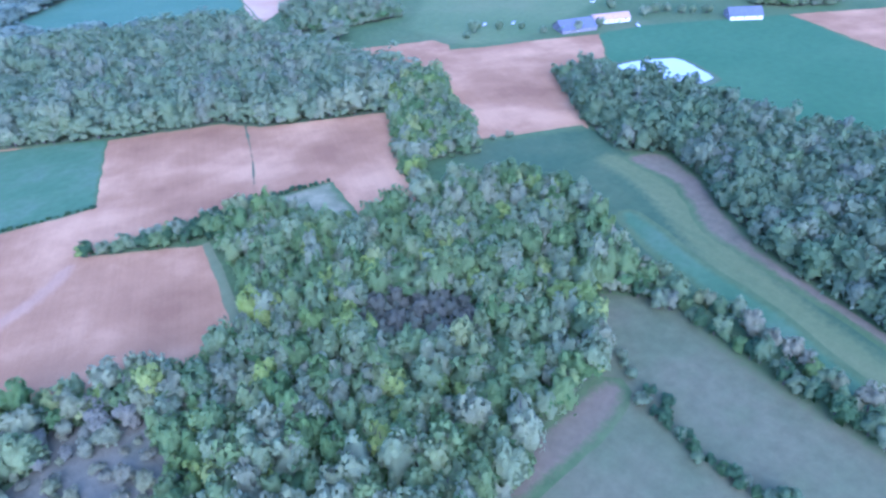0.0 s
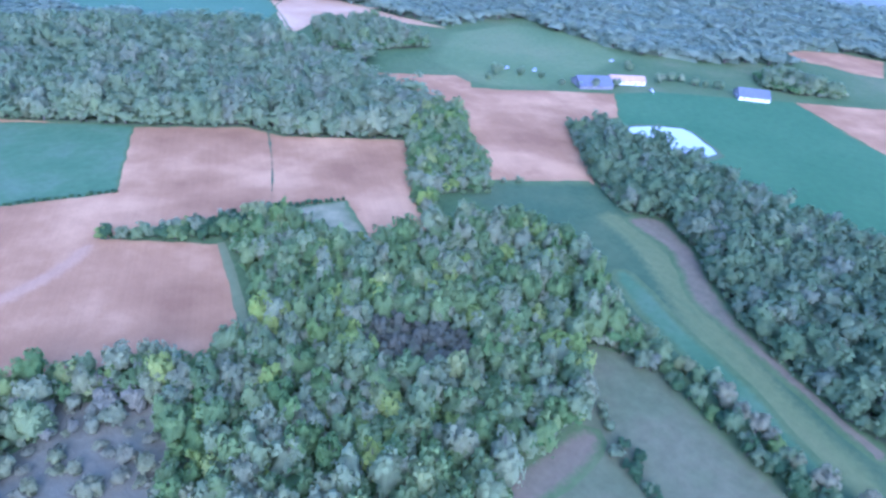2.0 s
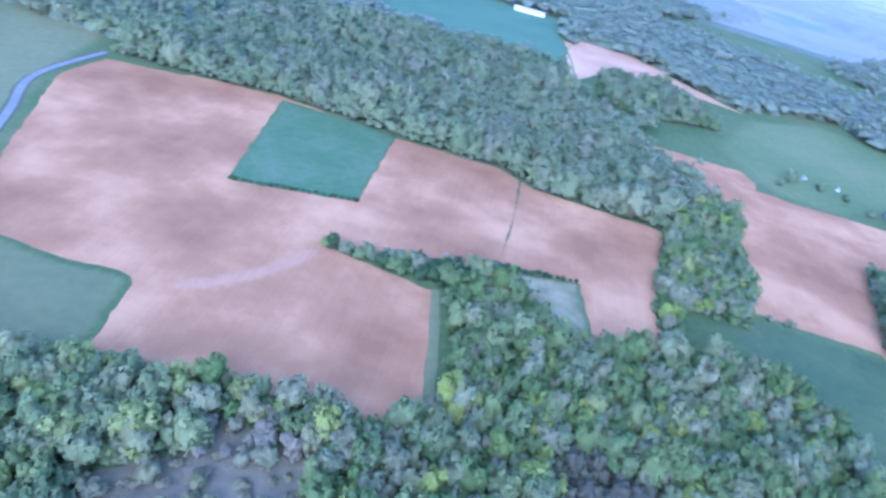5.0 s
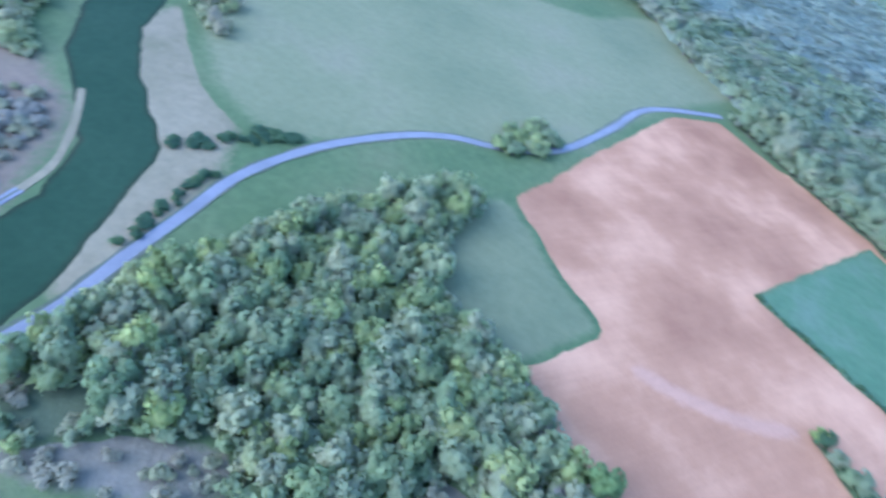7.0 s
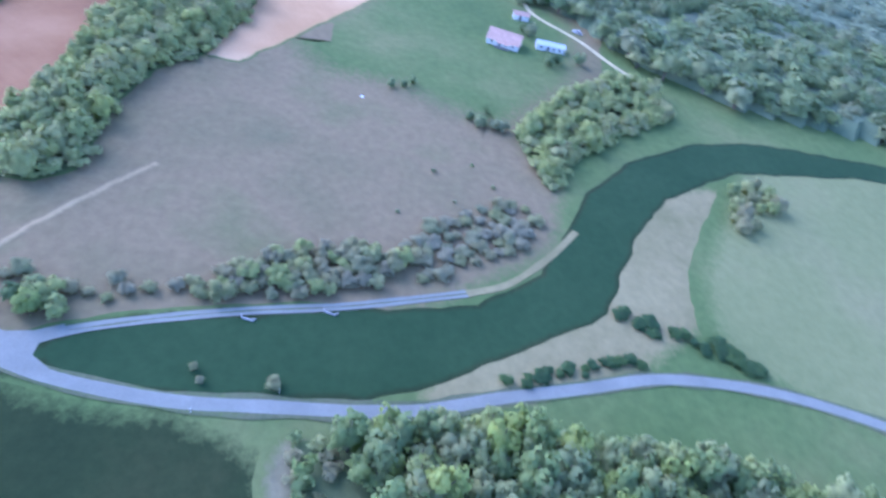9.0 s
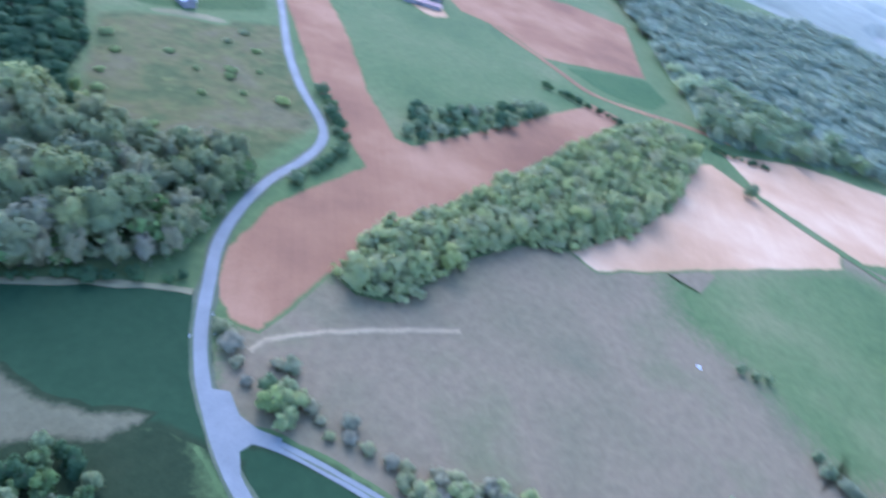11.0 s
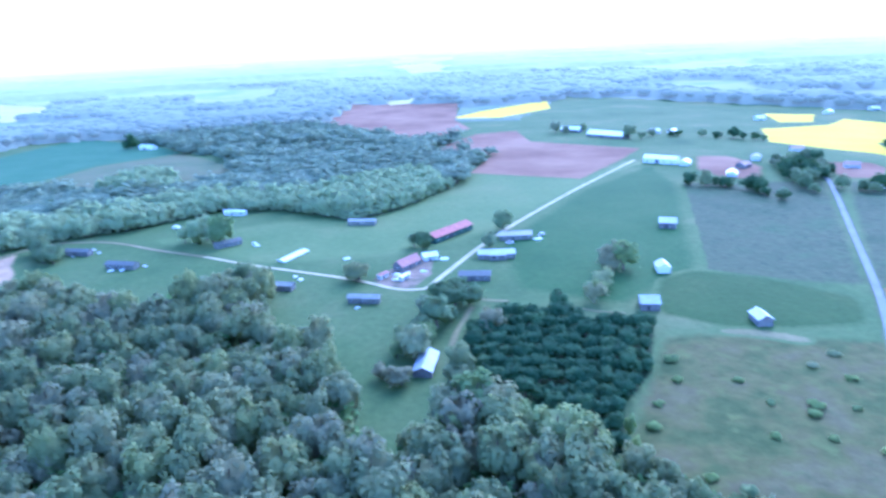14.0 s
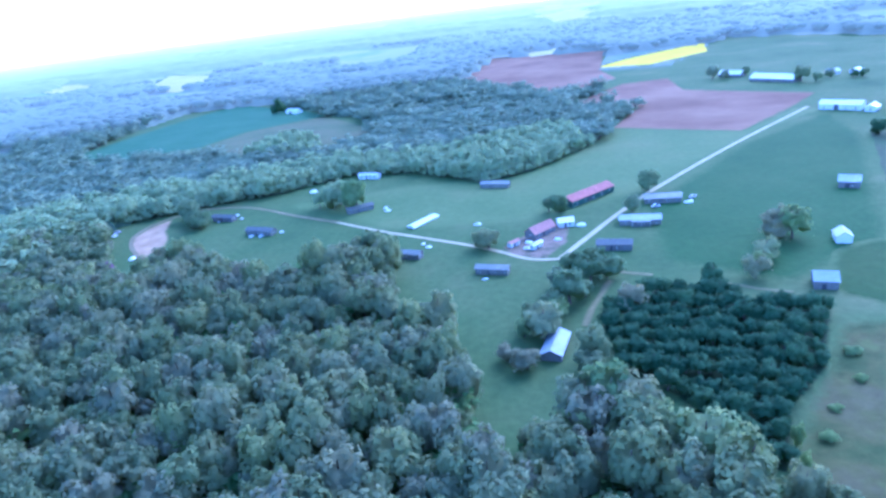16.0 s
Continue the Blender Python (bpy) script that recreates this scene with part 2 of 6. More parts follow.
CREAM = earth_cover("pale_stubble", [(0.3, (0.45, 0.4, 0.18)), (0.7, (0.56, 0.5, 0.24))],
                    [(0.25, (0.42, 0.42, 0.42)), (0.75, (0.6, 0.6, 0.58))], 0.02, 0.5)
SOIL = ploughed("red_soil", *RED)
SOIL_INNER = ploughed("red_soil_beside_soil", *RED, "soil")
SOIL_MAUVE = ploughed("dark_mauve_soil", (0.2, 0.112, 0.068), (0.26, 0.15, 0.09), (0.33, 0.2, 0.12), 40, 0.014)
SOIL_DRY = ploughed("drying_soil", (0.4, 0.235, 0.115), (0.44, 0.262, 0.13), (0.48, 0.29, 0.145), 27, 0.05, "soil")
SOIL_EAST = ploughed("red_brown_soil", (0.225, 0.118, 0.06), (0.285, 0.152, 0.074), (0.36, 0.205, 0.104), 40, 0.02)
SOIL_PALE = ploughed("pale_pink_soil", (0.43, 0.26, 0.125), (0.5, 0.315, 0.16), (0.57, 0.385, 0.21), 60, 0.022)
CHALK = ploughed("pale_grey_soil", (0.14, 0.16, 0.066), (0.22, 0.22, 0.1), (0.35, 0.32, 0.16), -22, 0.06)
DIRT = earth_cover("bare_dirt", [(0.3, (0.350, 0.228, 0.126)), (0.7, (0.550, 0.380, 0.222))],
                   [(0.25, (0.35, 0.35, 0.35)), (0.75, (0.64, 0.63, 0.6))], 0.1, 1.5, relief=0.1)
YARD_EARTH = earth_cover("trodden_yard_earth", [(0.3, (0.1, 0.125, 0.055)), (0.45, (0.2, 0.155, 0.1)), (0.6, (0.3, 0.215, 0.15)), (0.72, (0.16, 0.15, 0.085))],
                         [(0.25, (0.3, 0.3, 0.3)), (0.75, (0.66, 0.65, 0.62))], 0.16, 1.2, relief=0.15)
ASPHALT = earth_cover("worn_asphalt", [(0.3, (0.179, 0.190, 0.162)), (0.7, (0.235, 0.246, 0.211))],
                      [(0.25, (0.42, 0.42, 0.42)), (0.75, (0.6, 0.6, 0.6))], 0.1, 2.0, relief=0.03, rough=0.8)
GRAVEL = earth_cover("pale_gravel", [(0.3, (0.413, 0.365, 0.213)), (0.7, (0.537, 0.474, 0.281))],
                     [(0.25, (0.38, 0.38, 0.38)), (0.75, (0.64, 0.63, 0.6))], 0.15, 2.5, relief=0.05)
GREENS = [(0.0, (0.132, 0.21, 0.066)), (0.12, (0.205, 0.27, 0.102)), (0.25, (0.24, 0.285, 0.152)), (0.35, (0.155, 0.236, 0.075)), (0.47, (0.28, 0.318, 0.172)), (0.56, (0.258, 0.28, 0.148)),
          (0.64, (0.15, 0.232, 0.072)), (0.74, (0.252, 0.305, 0.125)), (0.82, (0.26, 0.278, 0.155)), (0.9, (0.318, 0.382, 0.09)), (1.0, (0.132, 0.21, 0.066))]
LEAF = foliage("spring_leaves", GREENS)
LEAF_DARK = foliage("valley_leaves", [(0.0, (0.160, 0.220, 0.106)), (0.3, (0.220, 0.275, 0.134)), (0.5, (0.187, 0.242, 0.118)), (0.75, (0.253, 0.292, 0.157)), (0.88, (0.231, 0.255, 0.151)), (1.0, (0.220, 0.281, 0.118))])
# darker than the crowns' leaves: shade between the trees put into the colour
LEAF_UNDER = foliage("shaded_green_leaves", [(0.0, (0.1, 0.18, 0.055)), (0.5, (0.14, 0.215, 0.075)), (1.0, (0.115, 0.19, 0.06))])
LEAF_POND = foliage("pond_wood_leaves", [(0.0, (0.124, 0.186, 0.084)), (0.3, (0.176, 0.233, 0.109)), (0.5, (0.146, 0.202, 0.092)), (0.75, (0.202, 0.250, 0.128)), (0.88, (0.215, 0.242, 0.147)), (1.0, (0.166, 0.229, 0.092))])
LEAF_TALL = foliage("tall_wood_leaves", [(0.0, (0.205, 0.253, 0.118)), (0.15, (0.284, 0.324, 0.151)), (0.3, (0.235, 0.289, 0.129)), (0.5, (0.330, 0.350, 0.183)), (0.62, (0.244, 0.286, 0.144)), (0.75, (0.316, 0.321, 0.193)), (0.88, (0.335, 0.376, 0.154)), (1.0, (0.219, 0.272, 0.118))], 0.46, 0.98)
LEY = earth_cover("bright_ley", [(0.3, (0.110, 0.160, 0.053)), (0.5, (0.140, 0.185, 0.064)), (0.7, (0.175, 0.200, 0.076))],
                  [(0.25, (0.36, 0.38, 0.34)), (0.75, (0.63, 0.63, 0.6))], 0.012, 0.25)
POND_CROP = earth_cover("fresh_cereal", [(0.3, (0.060, 0.137, 0.048)), (0.7, (0.084, 0.164, 0.060))],
                        [(0.25, (0.38, 0.4, 0.38)), (0.75, (0.62, 0.62, 0.58))], 0.015, 0.25, relief=0.15)
VALLEY_GRASS = earth_cover("damp_valley_grass", *DAMP)
BANK_TAN = earth_cover("worn_bank", [(0.3, (0.125, 0.122, 0.062)), (0.7, (0.161, 0.152, 0.081))],
                       [(0.25, (0.33, 0.33, 0.31)), (0.75, (0.66, 0.64, 0.6))], 0.08, 0.4, under="deep")
HALF_DRY = earth_cover("half_dry_grass", [(0.28, (0.109, 0.136, 0.055)), (0.45, (0.139, 0.154, 0.067)), (0.58, (0.163, 0.161, 0.076)), (0.72, (0.133, 0.157, 0.063))],
                       [(0.25, (0.3, 0.31, 0.28)), (0.75, (0.66, 0.65, 0.62))], 0.025, 0.25)
PATH_TAN = earth_cover("trodden_path", [(0.3, (0.230, 0.192, 0.104)), (0.7, (0.290, 0.245, 0.136))],
                       [(0.25, (0.35, 0.35, 0.33)), (0.75, (0.64, 0.62, 0.58))], 0.08, 0.6)
PATH_DRY = earth_cover("path_in_dry_grass", [(0.3, (0.287, 0.231, 0.127)), (0.7, (0.368, 0.301, 0.166))],
                       [(0.25, (0.35, 0.35, 0.33)), (0.75, (0.64, 0.62, 0.58))], 0.08, 0.6, under="dry")
LEAF_LIGHT = foliage("yellow_green_leaves", [(0.0, (0.256, 0.309, 0.132)), (0.4, (0.309, 0.355, 0.142)), (0.7, (0.327, 0.344, 0.180)), (1.0, (0.327, 0.373, 0.138))])
LEAF_BARE = foliage("bare_mauve_twigs", [(0.0, (0.181, 0.196, 0.119)), (0.6, (0.224, 0.227, 0.143)), (1.0, (0.227, 0.260, 0.126))], 0.46, 1.0)
LEAF_NEAR = foliage("mixed_spring_leaves", [(0.0, (0.179, 0.246, 0.102)), (0.18, (0.244, 0.307, 0.125)), (0.36, (0.287, 0.326, 0.162)), (0.5, (0.198, 0.265, 0.111)), (0.66, (0.302, 0.329, 0.170)), (0.82, (0.301, 0.363, 0.111)), (1.0, (0.218, 0.283, 0.111))])
# lightened leaf colour: haze over the woods farther off is painted in
LEAF_PALE = foliage("pale_hazed_leaves", [(0.0, (0.279, 0.333, 0.176)), (0.3, (0.315, 0.370, 0.194)), (0.6, (0.292, 0.349, 0.182)), (1.0, (0.318, 0.374, 0.198))], 0.46, 1.35)
LEAF_PURPLE = foliage("redbud_blossom", [(0.0, (0.26, 0.14, 0.24)), (1.0, (0.3, 0.18, 0.27))])
LEAF_GREY = foliage("budding_grey_twigs", [(0.0, (0.266, 0.266, 0.148)), (0.4, (0.298, 0.292, 0.167)), (0.7, (0.262, 0.287, 0.133)), (1.0, (0.288, 0.296, 0.153))])
LEAF_LILAC = foliage("lilac_grey_twigs", [(0.0, (0.249, 0.250, 0.166)), (0.5, (0.281, 0.276, 0.181)), (1.0, (0.240, 0.270, 0.142))])
LEAF_YELLOW = foliage("fresh_yellow_leaves", [(0.0, (0.215, 0.28, 0.095)), (0.6, (0.24, 0.305, 0.105)), (1.0, (0.22, 0.28, 0.11))])
NEEDLE = foliage("pine_needles", [(0.0, (0.065, 0.122, 0.055)), (0.6, (0.088, 0.152, 0.066)), (1.0, (0.111, 0.177, 0.070))], 0.2, 1.0)
# bluish leaf colour with aerial haze painted into it
LEAF_FAR = foliage("distant_hazed_leaves", [(0.0, (0.209, 0.254, 0.162)), (0.4, (0.226, 0.274, 0.175)), (0.7, (0.216, 0.262, 0.168)), (1.0, (0.229, 0.276, 0.175))], 0.46, 1.3)
LEAF_DEEP = foliage("deep_green_leaves", [(0.0, (0.065, 0.12, 0.055)), (0.5, (0.085, 0.145, 0.06)), (1.0, (0.1, 0.165, 0.06))])
LITTER = earth_cover("woodland_floor", [(0.3, (0.09, 0.115, 0.052)), (0.7, (0.12, 0.155, 0.07))],
                     [(0.25, (0.35, 0.35, 0.33)), (0.75, (0.64, 0.63, 0.6))], 0.06, 0.6)
BARK = surface("bark", (0.15, 0.12, 0.1), 0.95, 0.0, 0.4, 2.0)


# ---- helpers for building ----
def mesh_of(name, verts, faces, mats, slot=None, attr=None, soft_shade=False, normals=None):
    me = bpy.data.meshes.new(name)
    verts, faces = np.asarray(verts, np.float32), np.asarray(faces, np.int32)
    me.vertices.add(len(verts))
    me.vertices.foreach_set("co", verts.ravel())
    n = faces.shape[1]
    me.loops.add(faces.size)
    me.loops.foreach_set("vertex_index", faces.ravel())
    me.polygons.add(len(faces))
    me.polygons.foreach_set("loop_start", np.arange(0, faces.size, n, dtype=np.int32))
    for m in mats:
        me.materials.append(m)
    if slot is not None:
        me.polygons.foreach_set("material_index", np.asarray(slot, np.int32))
    if attr is not None:
        a = me.attributes.new("tree_random", "FLOAT", "FACE")
        a.data.foreach_set("value", np.asarray(attr, np.float32))
    me.polygons.foreach_set("use_smooth", np.full(len(faces), soft_shade))
    if normals is not None:
        a = me.attributes.new("custom_normal", "FLOAT_VECTOR", "POINT")
        a.data.foreach_set("vector", np.asarray(normals, np.float32).ravel())
    me.update()
    if normals is None:
        me.validate()
    return me


def part(name, bm, mat, parent, label=""):
    me = bpy.data.meshes.new(name)
    bm.to_mesh(me)
    bm.free()
    me.materials.append(mat)
    ob = new(name, me)
    ob.parent = parent
    return tagged(ob, label)


def block(bm, x0, x1, y0, y1, z0, z1):
    r = bmesh.ops.create_cube(bm, size=1.0)
    for v in r["verts"]:
        v.co = Vector(((x0 + x1) / 2 + v.co.x * (x1 - x0), (y0 + y1) / 2 + v.co.y * (y1 - y0), (z0 + z1) / 2 + v.co.z * (z1 - z0)))
    return r["verts"]


def inside(pts, poly):
    """Which of the points lie in the outline."""
    pts, q = np.asarray(pts, float), np.asarray(poly, float)
    x, y = pts[:, 0], pts[:, 1]
    hit = np.zeros(len(pts), bool)
    for (x0, y0), (x1, y1) in zip(q, np.roll(q, -1, 0)):
        cross = (y0 > y) != (y1 > y)
        with np.errstate(divide="ignore", invalid="ignore"):
            hit ^= cross & (x < (x1 - x0) * (y - y0) / (y1 - y0) + x0)
    return hit


def smooth_line(pts, step=3.0):
    """A Catmull-Rom curve through the points."""
    p = [np.array(q, float) for q in pts]
    p = [2 * p[0] - p[1], *p, 2 * p[-1] - p[-2]]
    out = []
    for a, b, c, d in zip(p, p[1:], p[2:], p[3:]):
        n = max(1, int(np.hypot(*(c - b)) / step))
        for k in range(n):
            t = k / n
            out.append(0.5 * (2 * b + (c - a) * t + (2 * a - 5 * b + 4 * c - d) * t * t + (3 * b - a - 3 * c + d) * t**3))
    return np.array([*out, p[-2]])


from mathutils import geometry

LAYER = [0]
EARLIER = []


def field(name, outline, z, mat, label, category="field", soft=2.2, wobble=1.0, step=3.0, inset=0.0):
    """A patch of ground cover, each a little above the one before. Over the width soft its cover thins out at the edge."""
    LAYER[0] += 1
    z = 0.02 + 0.0025 * LAYER[0]
    area = sum(x0 * y1 - x1 * y0 for (x0, y0), (x1, y1) in zip(outline, outline[1:] + outline[:1]))
    corners = outline if area > 0 else outline[::-1]
    p = []
    for (x0, y0), (x1, y1) in zip(corners, corners[1:] + corners[:1]):
        n = max(1, int(math.hypot(x1 - x0, y1 - y0) / step))
        p += [(x0 + (x1 - x0) * k / n, y0 + (y1 - y0) * k / n) for k in range(n)]
    p = np.array(p)
    if soft > 4:
        for _ in range(3):
            p = 0.5 * p + 0.25 * (np.roll(p, 1, 0) + np.roll(p, -1, 0))
    p = p + np.array([[wobble * noise.noise((x * 0.2, y * 0.2, 1.5)), wobble * noise.noise((x * 0.2, y * 0.2, 9.5))] for x, y in p])
    d = np.roll(p, -1, 0) - np.roll(p, 1, 0)
    d /= np.hypot(d[:, 0], d[:, 1])[:, None] + 1e-9
    out = np.stack([d[:, 1], -d[:, 0]], 1)
    inner, outer = p - out * (inset + soft / 2), p - out * (inset - soft / 2)
    n = len(p)
    co, _, tris, _, _, _ = geometry.delaunay_2d_cdt([Vector(q) for q in inner], [], [list(range(n))], 1, 1e-4)
    bm = bmesh.new()
    bare = bm.verts.layers.float.new("bare")
    vs = [bm.verts.new((q.x, q.y, z)) for q in co]
    for t in tris:
        bm.faces.new([vs[i] for i in t])
    rim = [bm.verts.new((*q, z)) for q in inner]
    low = np.full(n, 0.006)
    for ring, height in EARLIER:
        box = (outer >= ring.min(0)).all(1) & (outer <= ring.max(0)).all(1)
        if box.any():
            low[box] = np.where(inside(outer[box], ring), np.maximum(low[box], height + 0.0015), low[box])
    EARLIER.append((outer, z))
    brim = [bm.verts.new((*q, min(h, z))) for q, h in zip(outer, low)]
    for v in brim:
        v[bare] = 1.0
    for i in range(n):
        j = (i + 1) % n
        bm.faces.new((rim[i], brim[i], brim[j], rim[j]))
    for f in bm.faces:
        f.normal_update()
        if f.normal.z < 0:
            f.normal_flip()
    return tagged(part(name, bm, mat, None), label, category, kind="structure")


def ribbon(name, pts, width, z, mat, label, category="road", wobble=0.15, shift=0.0):
    """A strip of even width along a curve, slightly crowned."""
    LAYER[0] += 1
    z = 0.02 + 0.0025 * LAYER[0]
    line = smooth_line(pts)
    d = np.gradient(line, axis=0)
    d /= np.hypot(d[:, 0], d[:, 1])[:, None] + 1e-9
    side = np.stack([-d[:, 1], d[:, 0]], 1)
    verts, faces = [], []
    for i, (p, s) in enumerate(zip(line, side)):
        w = width / 2 + wobble * noise.noise((p[0] * 0.15, p[1] * 0.15, width))
        for k, dz in ((-1, 0.0), (0, 0.001), (1, 0.0)):
            q = p + s * (shift + k * w)
            verts.append((q[0], q[1], z + dz))
        if i:
            a, b = 3 * i - 3, 3 * i
            faces += [(a, b, b + 1, a + 1), (a + 1, b + 1, b + 2, a + 2)]
    me = mesh_of(name, verts, faces, [mat])
    if me.polygons[0].normal.z < 0:
        me.flip_normals()
    return tagged(new(name, me), label, category, kind="structure")



def band(name, pts, width, mat, label, category="field", soft=3.0):
    """A soft-edged strip along a curve, swelling and narrowing a little."""
    line = smooth_line(pts, 5.0)
    d = np.gradient(line, axis=0)
    d /= np.hypot(d[:, 0], d[:, 1])[:, None] + 1e-9
    side = np.stack([-d[:, 1], d[:, 0]], 1)
    w = np.array([width / 2 * (0.85 + 0.3 * noise.noise((x * 0.05, y * 0.05, width))) for x, y in line])[:, None]
    ring = np.concatenate([line + side * w, (line - side * w)[::-1]])
    return field(name, [tuple(q) for q in ring], 0, mat, label, category, soft, 0.6)




def value_noise(x, y, scale, seed):
    """Smooth noise from 0 to 1 on a grid of the given cell."""
    def h(i, j):
        n = np.sin(i * 127.1 + j * 311.7 + seed * 74.7) * 43758.5453
        return n - np.floor(n)
    u, v = x / scale, y / scale
    i, j = np.floor(u), np.floor(v)
    a, b = u - i, v - j
    a, b = a * a * (3 - 2 * a), b * b * (3 - 2 * b)
    return (h(i, j) * (1 - a) + h(i + 1, j) * a) * (1 - b) + (h(i, j + 1) * (1 - a) + h(i + 1, j + 1) * a) * b


def ico(sub):
    bm = bmesh.new()
    bmesh.ops.create_icosphere(bm, subdivisions=sub, radius=1.0)
    v = np.array([q.co[:] for q in bm.verts])
    f = np.array([[q.index for q in p.verts] for p in bm.faces])
    bm.free()
    return v, f


ICO1, ICO2, ICO3 = ico(1), ico(2), ico(3)


def crown_mesh(seed, lobes, cards, card, core, feather=0.4, low=-0.38, lift=0.12, billow=(0.11, 0.19), ragged=0.3):
    """A crown one unit wide and one high: billows over uneven lobes, covered with small leaf sprays that are lit as the billow
    they sit on. Returns vertices, triangles and normals."""
    r = np.random.default_rng(seed)
    cen, rad = [], []
    for k in range(lobes):
        z = r.uniform(low, 0.36)
        ang, reach = r.uniform(0, 6.28), (0.34 - 0.34 * max(0.0, z)) * r.uniform(0.55, 1.08)
        cen.append((math.cos(ang) * reach, math.sin(ang) * reach, z))
        rad.append(r.uniform(*billow))
    cen, rad = np.array([(0, 0, 0), *cen]), np.array([0.2, *rad])

    def outline(d):
        """How far the crown reaches along each way, and how it is turned there."""
        along_ray = d @ cen.T
        under = along_ray**2 - (cen**2).sum(1) + rad**2
        out = np.where(under > 0, along_ray + np.sqrt(np.maximum(under, 0)), 0.0)
        far, k = out.max(1), out.argmax(1)
        p = d * far[:, None]
        n = 0.75 * (p - cen[k]) / rad[k][:, None] + 0.35 * d + (0, 0, lift)
        return far, n / np.linalg.norm(n, axis=1)[:, None]

    u, jf = core
    far, nh = outline(u)
    hull = u * (far * 0.87)[:, None]
    hull[:, 2] = np.maximum(hull[:, 2], -0.45)
    d = r.normal(size=(cards, 3))
    d[:, 2] = np.where(d[:, 2] < -0.4, -d[:, 2], d[:, 2])
    d /= np.linalg.norm(d, axis=1)[:, None]
    far, nc = outline(d)
    nc = nc + ragged * r.normal(size=nc.shape)
    nc /= np.linalg.norm(nc, axis=1)[:, None]
    p = d * (far * r.uniform(0.88, 1.02, cards))[:, None]
    p[:, 2] = np.maximum(p[:, 2], -0.44)
    t = nc + r.normal(size=(cards, 3)) * feather
    t /= np.linalg.norm(t, axis=1)[:, None]
    a = np.cross(t, r.normal(size=(cards, 3)))
    a /= np.linalg.norm(a, axis=1)[:, None]
    b = np.cross(t, a)
    s = card * r.uniform(0.7, 1.5, (3, cards, 1))
    spray = np.stack([p + s[k] * (a * math.cos(2.094 * k) + b * math.sin(2.094 * k)) for k in range(3)], 1).reshape(-1, 3)
    f = np.arange(3 * cards).reshape(-1, 3) + len(u)
    return np.concatenate([hull, spray]) + (0, 0, 0.46), np.concatenate([jf, f]), np.concatenate([nh, np.repeat(nc, 3, 0)])


def trunk_mesh(seed, limbs=5, sides=6):
    """A tapered, leaning trunk with limbs, one unit high."""
    r = np.random.default_rng(seed)
    V, F = [], []

    def limb(p0, p1, r0, r1):
        d = p1 - p0
        a = np.cross(d, (0.3, 0.8, 0.1))
        a /= np.linalg.norm(a)
        b = np.cross(d, a)
        b /= np.linalg.norm(b)
        n = len(V)
        for p, q in ((p0, r0), (p1, r1)):
            for k in range(sides):
                t = 2 * math.pi * k / sides
                V.append(p + q * (math.cos(t) * a + math.sin(t) * b))
        for k in range(sides):
            m = (k + 1) % sides
            F.extend([(n + k, n + m, n + sides + m), (n + k, n + sides + m, n + sides + k)])

    mid = np.array([r.normal() * 0.02, r.normal() * 0.02, 0.4])
    top = np.array([r.normal() * 0.04, r.normal() * 0.04, 0.8])
    limb(np.zeros(3), mid, 0.028, 0.02)
    limb(mid, top, 0.02, 0.006)
    for k in range(limbs):
        t = k * 2.4 + r.uniform(0, 1)
        z = r.uniform(0.3, 0.55)
        p = mid * min(1, z / 0.4) + (0, 0, z - mid[2] * min(1, z / 0.4))
        limb(p, p + (0.22 * math.cos(t), 0.22 * math.sin(t), r.uniform(0.12, 0.25)), 0.011, 0.004)
    return np.array(V), np.array(F)


# ---- ground: one sheet to the horizon ----
bm = bmesh.new()
rings = [0, 150, 400, 900, 2000, 4400]
last = None
for r in rings:
    ring = [bm.verts.new((r * math.cos(2 * math.pi * k / 96), r * math.sin(2 * math.pi * k / 96), 0.0)) for k in range(96)] if r else [bm.verts.new((0, 0, 0))]
    if last is not None:
        for k in range(96):
            m = (k + 1) % 96
            bm.faces.new((last[0], ring[k], ring[m]) if len(last) == 1 else (last[k], ring[k], ring[m], last[m]))
    last = ring
tagged(part("ground", bm, MEADOW, None), "rolling green meadow grass with paler dry drifts", "ground", kind="structure")

# ---- fields ----
RED_A = [(-7, -181), (-9, -207), (-8, -258), (-6, -290), (-30, -325), (-63, -313), (-82, -318), (-110, -296), (-155, -260), (-205, -232), (-168.5, -161.5), (-110.5, -171),
         (-141, -146), (-134, -123), (-130, -110), (-126, -98), (-114, -90), (-100, -94), (-79, -102), (-62, -110), (-46, -127), (-53, -154), (-35, -161), (-18, -172)]
RED_B = [(-204.3, -232.4), (-263, -195), (-228, -143), (-206, -110), (-182, -117), (-195, -150), (-168.2, -163.5)]
GREEN_SQ = [(-108, -292), (-155, -263), (-126, -202), (-82, -214)]
GREY_PATCH = [(-170, -157), (-194, -149), (-184, -121), (-173, -119), (-161, -136)]
RED_C = [(-292, -284), (-353, -246), (-339, -229), (-413, -178), (-385, -150), (-349, -160), (-296, -104), (-258, -132), (-287, -178), (-303, -214), (-276, -249)]
GREEN_POND = [(-413, -178), (-441, -168), (-511, -109), (-472, -54), (-476, -23), (-440, 40), (-345, 20), (-337, -47), (-369, -86), (-367, -139)]
RED_D = [(-511, -109), (-580, -50), (-560, 0), (-486, -26), (-468, -40), (-488, -72)]
RED_E = [(-342, -470), (-420, -417), (-353, -400), (-302, -376)]
VALLEY = [(-237, -140), (-299, -102), (-286, -75), (-296, -69), (-276, -42), (-258, -14), (-245, 13), (-232, 60), (-190, 60), (-213, 11), (-219, -11), (-229, -44), (-245, -76)]
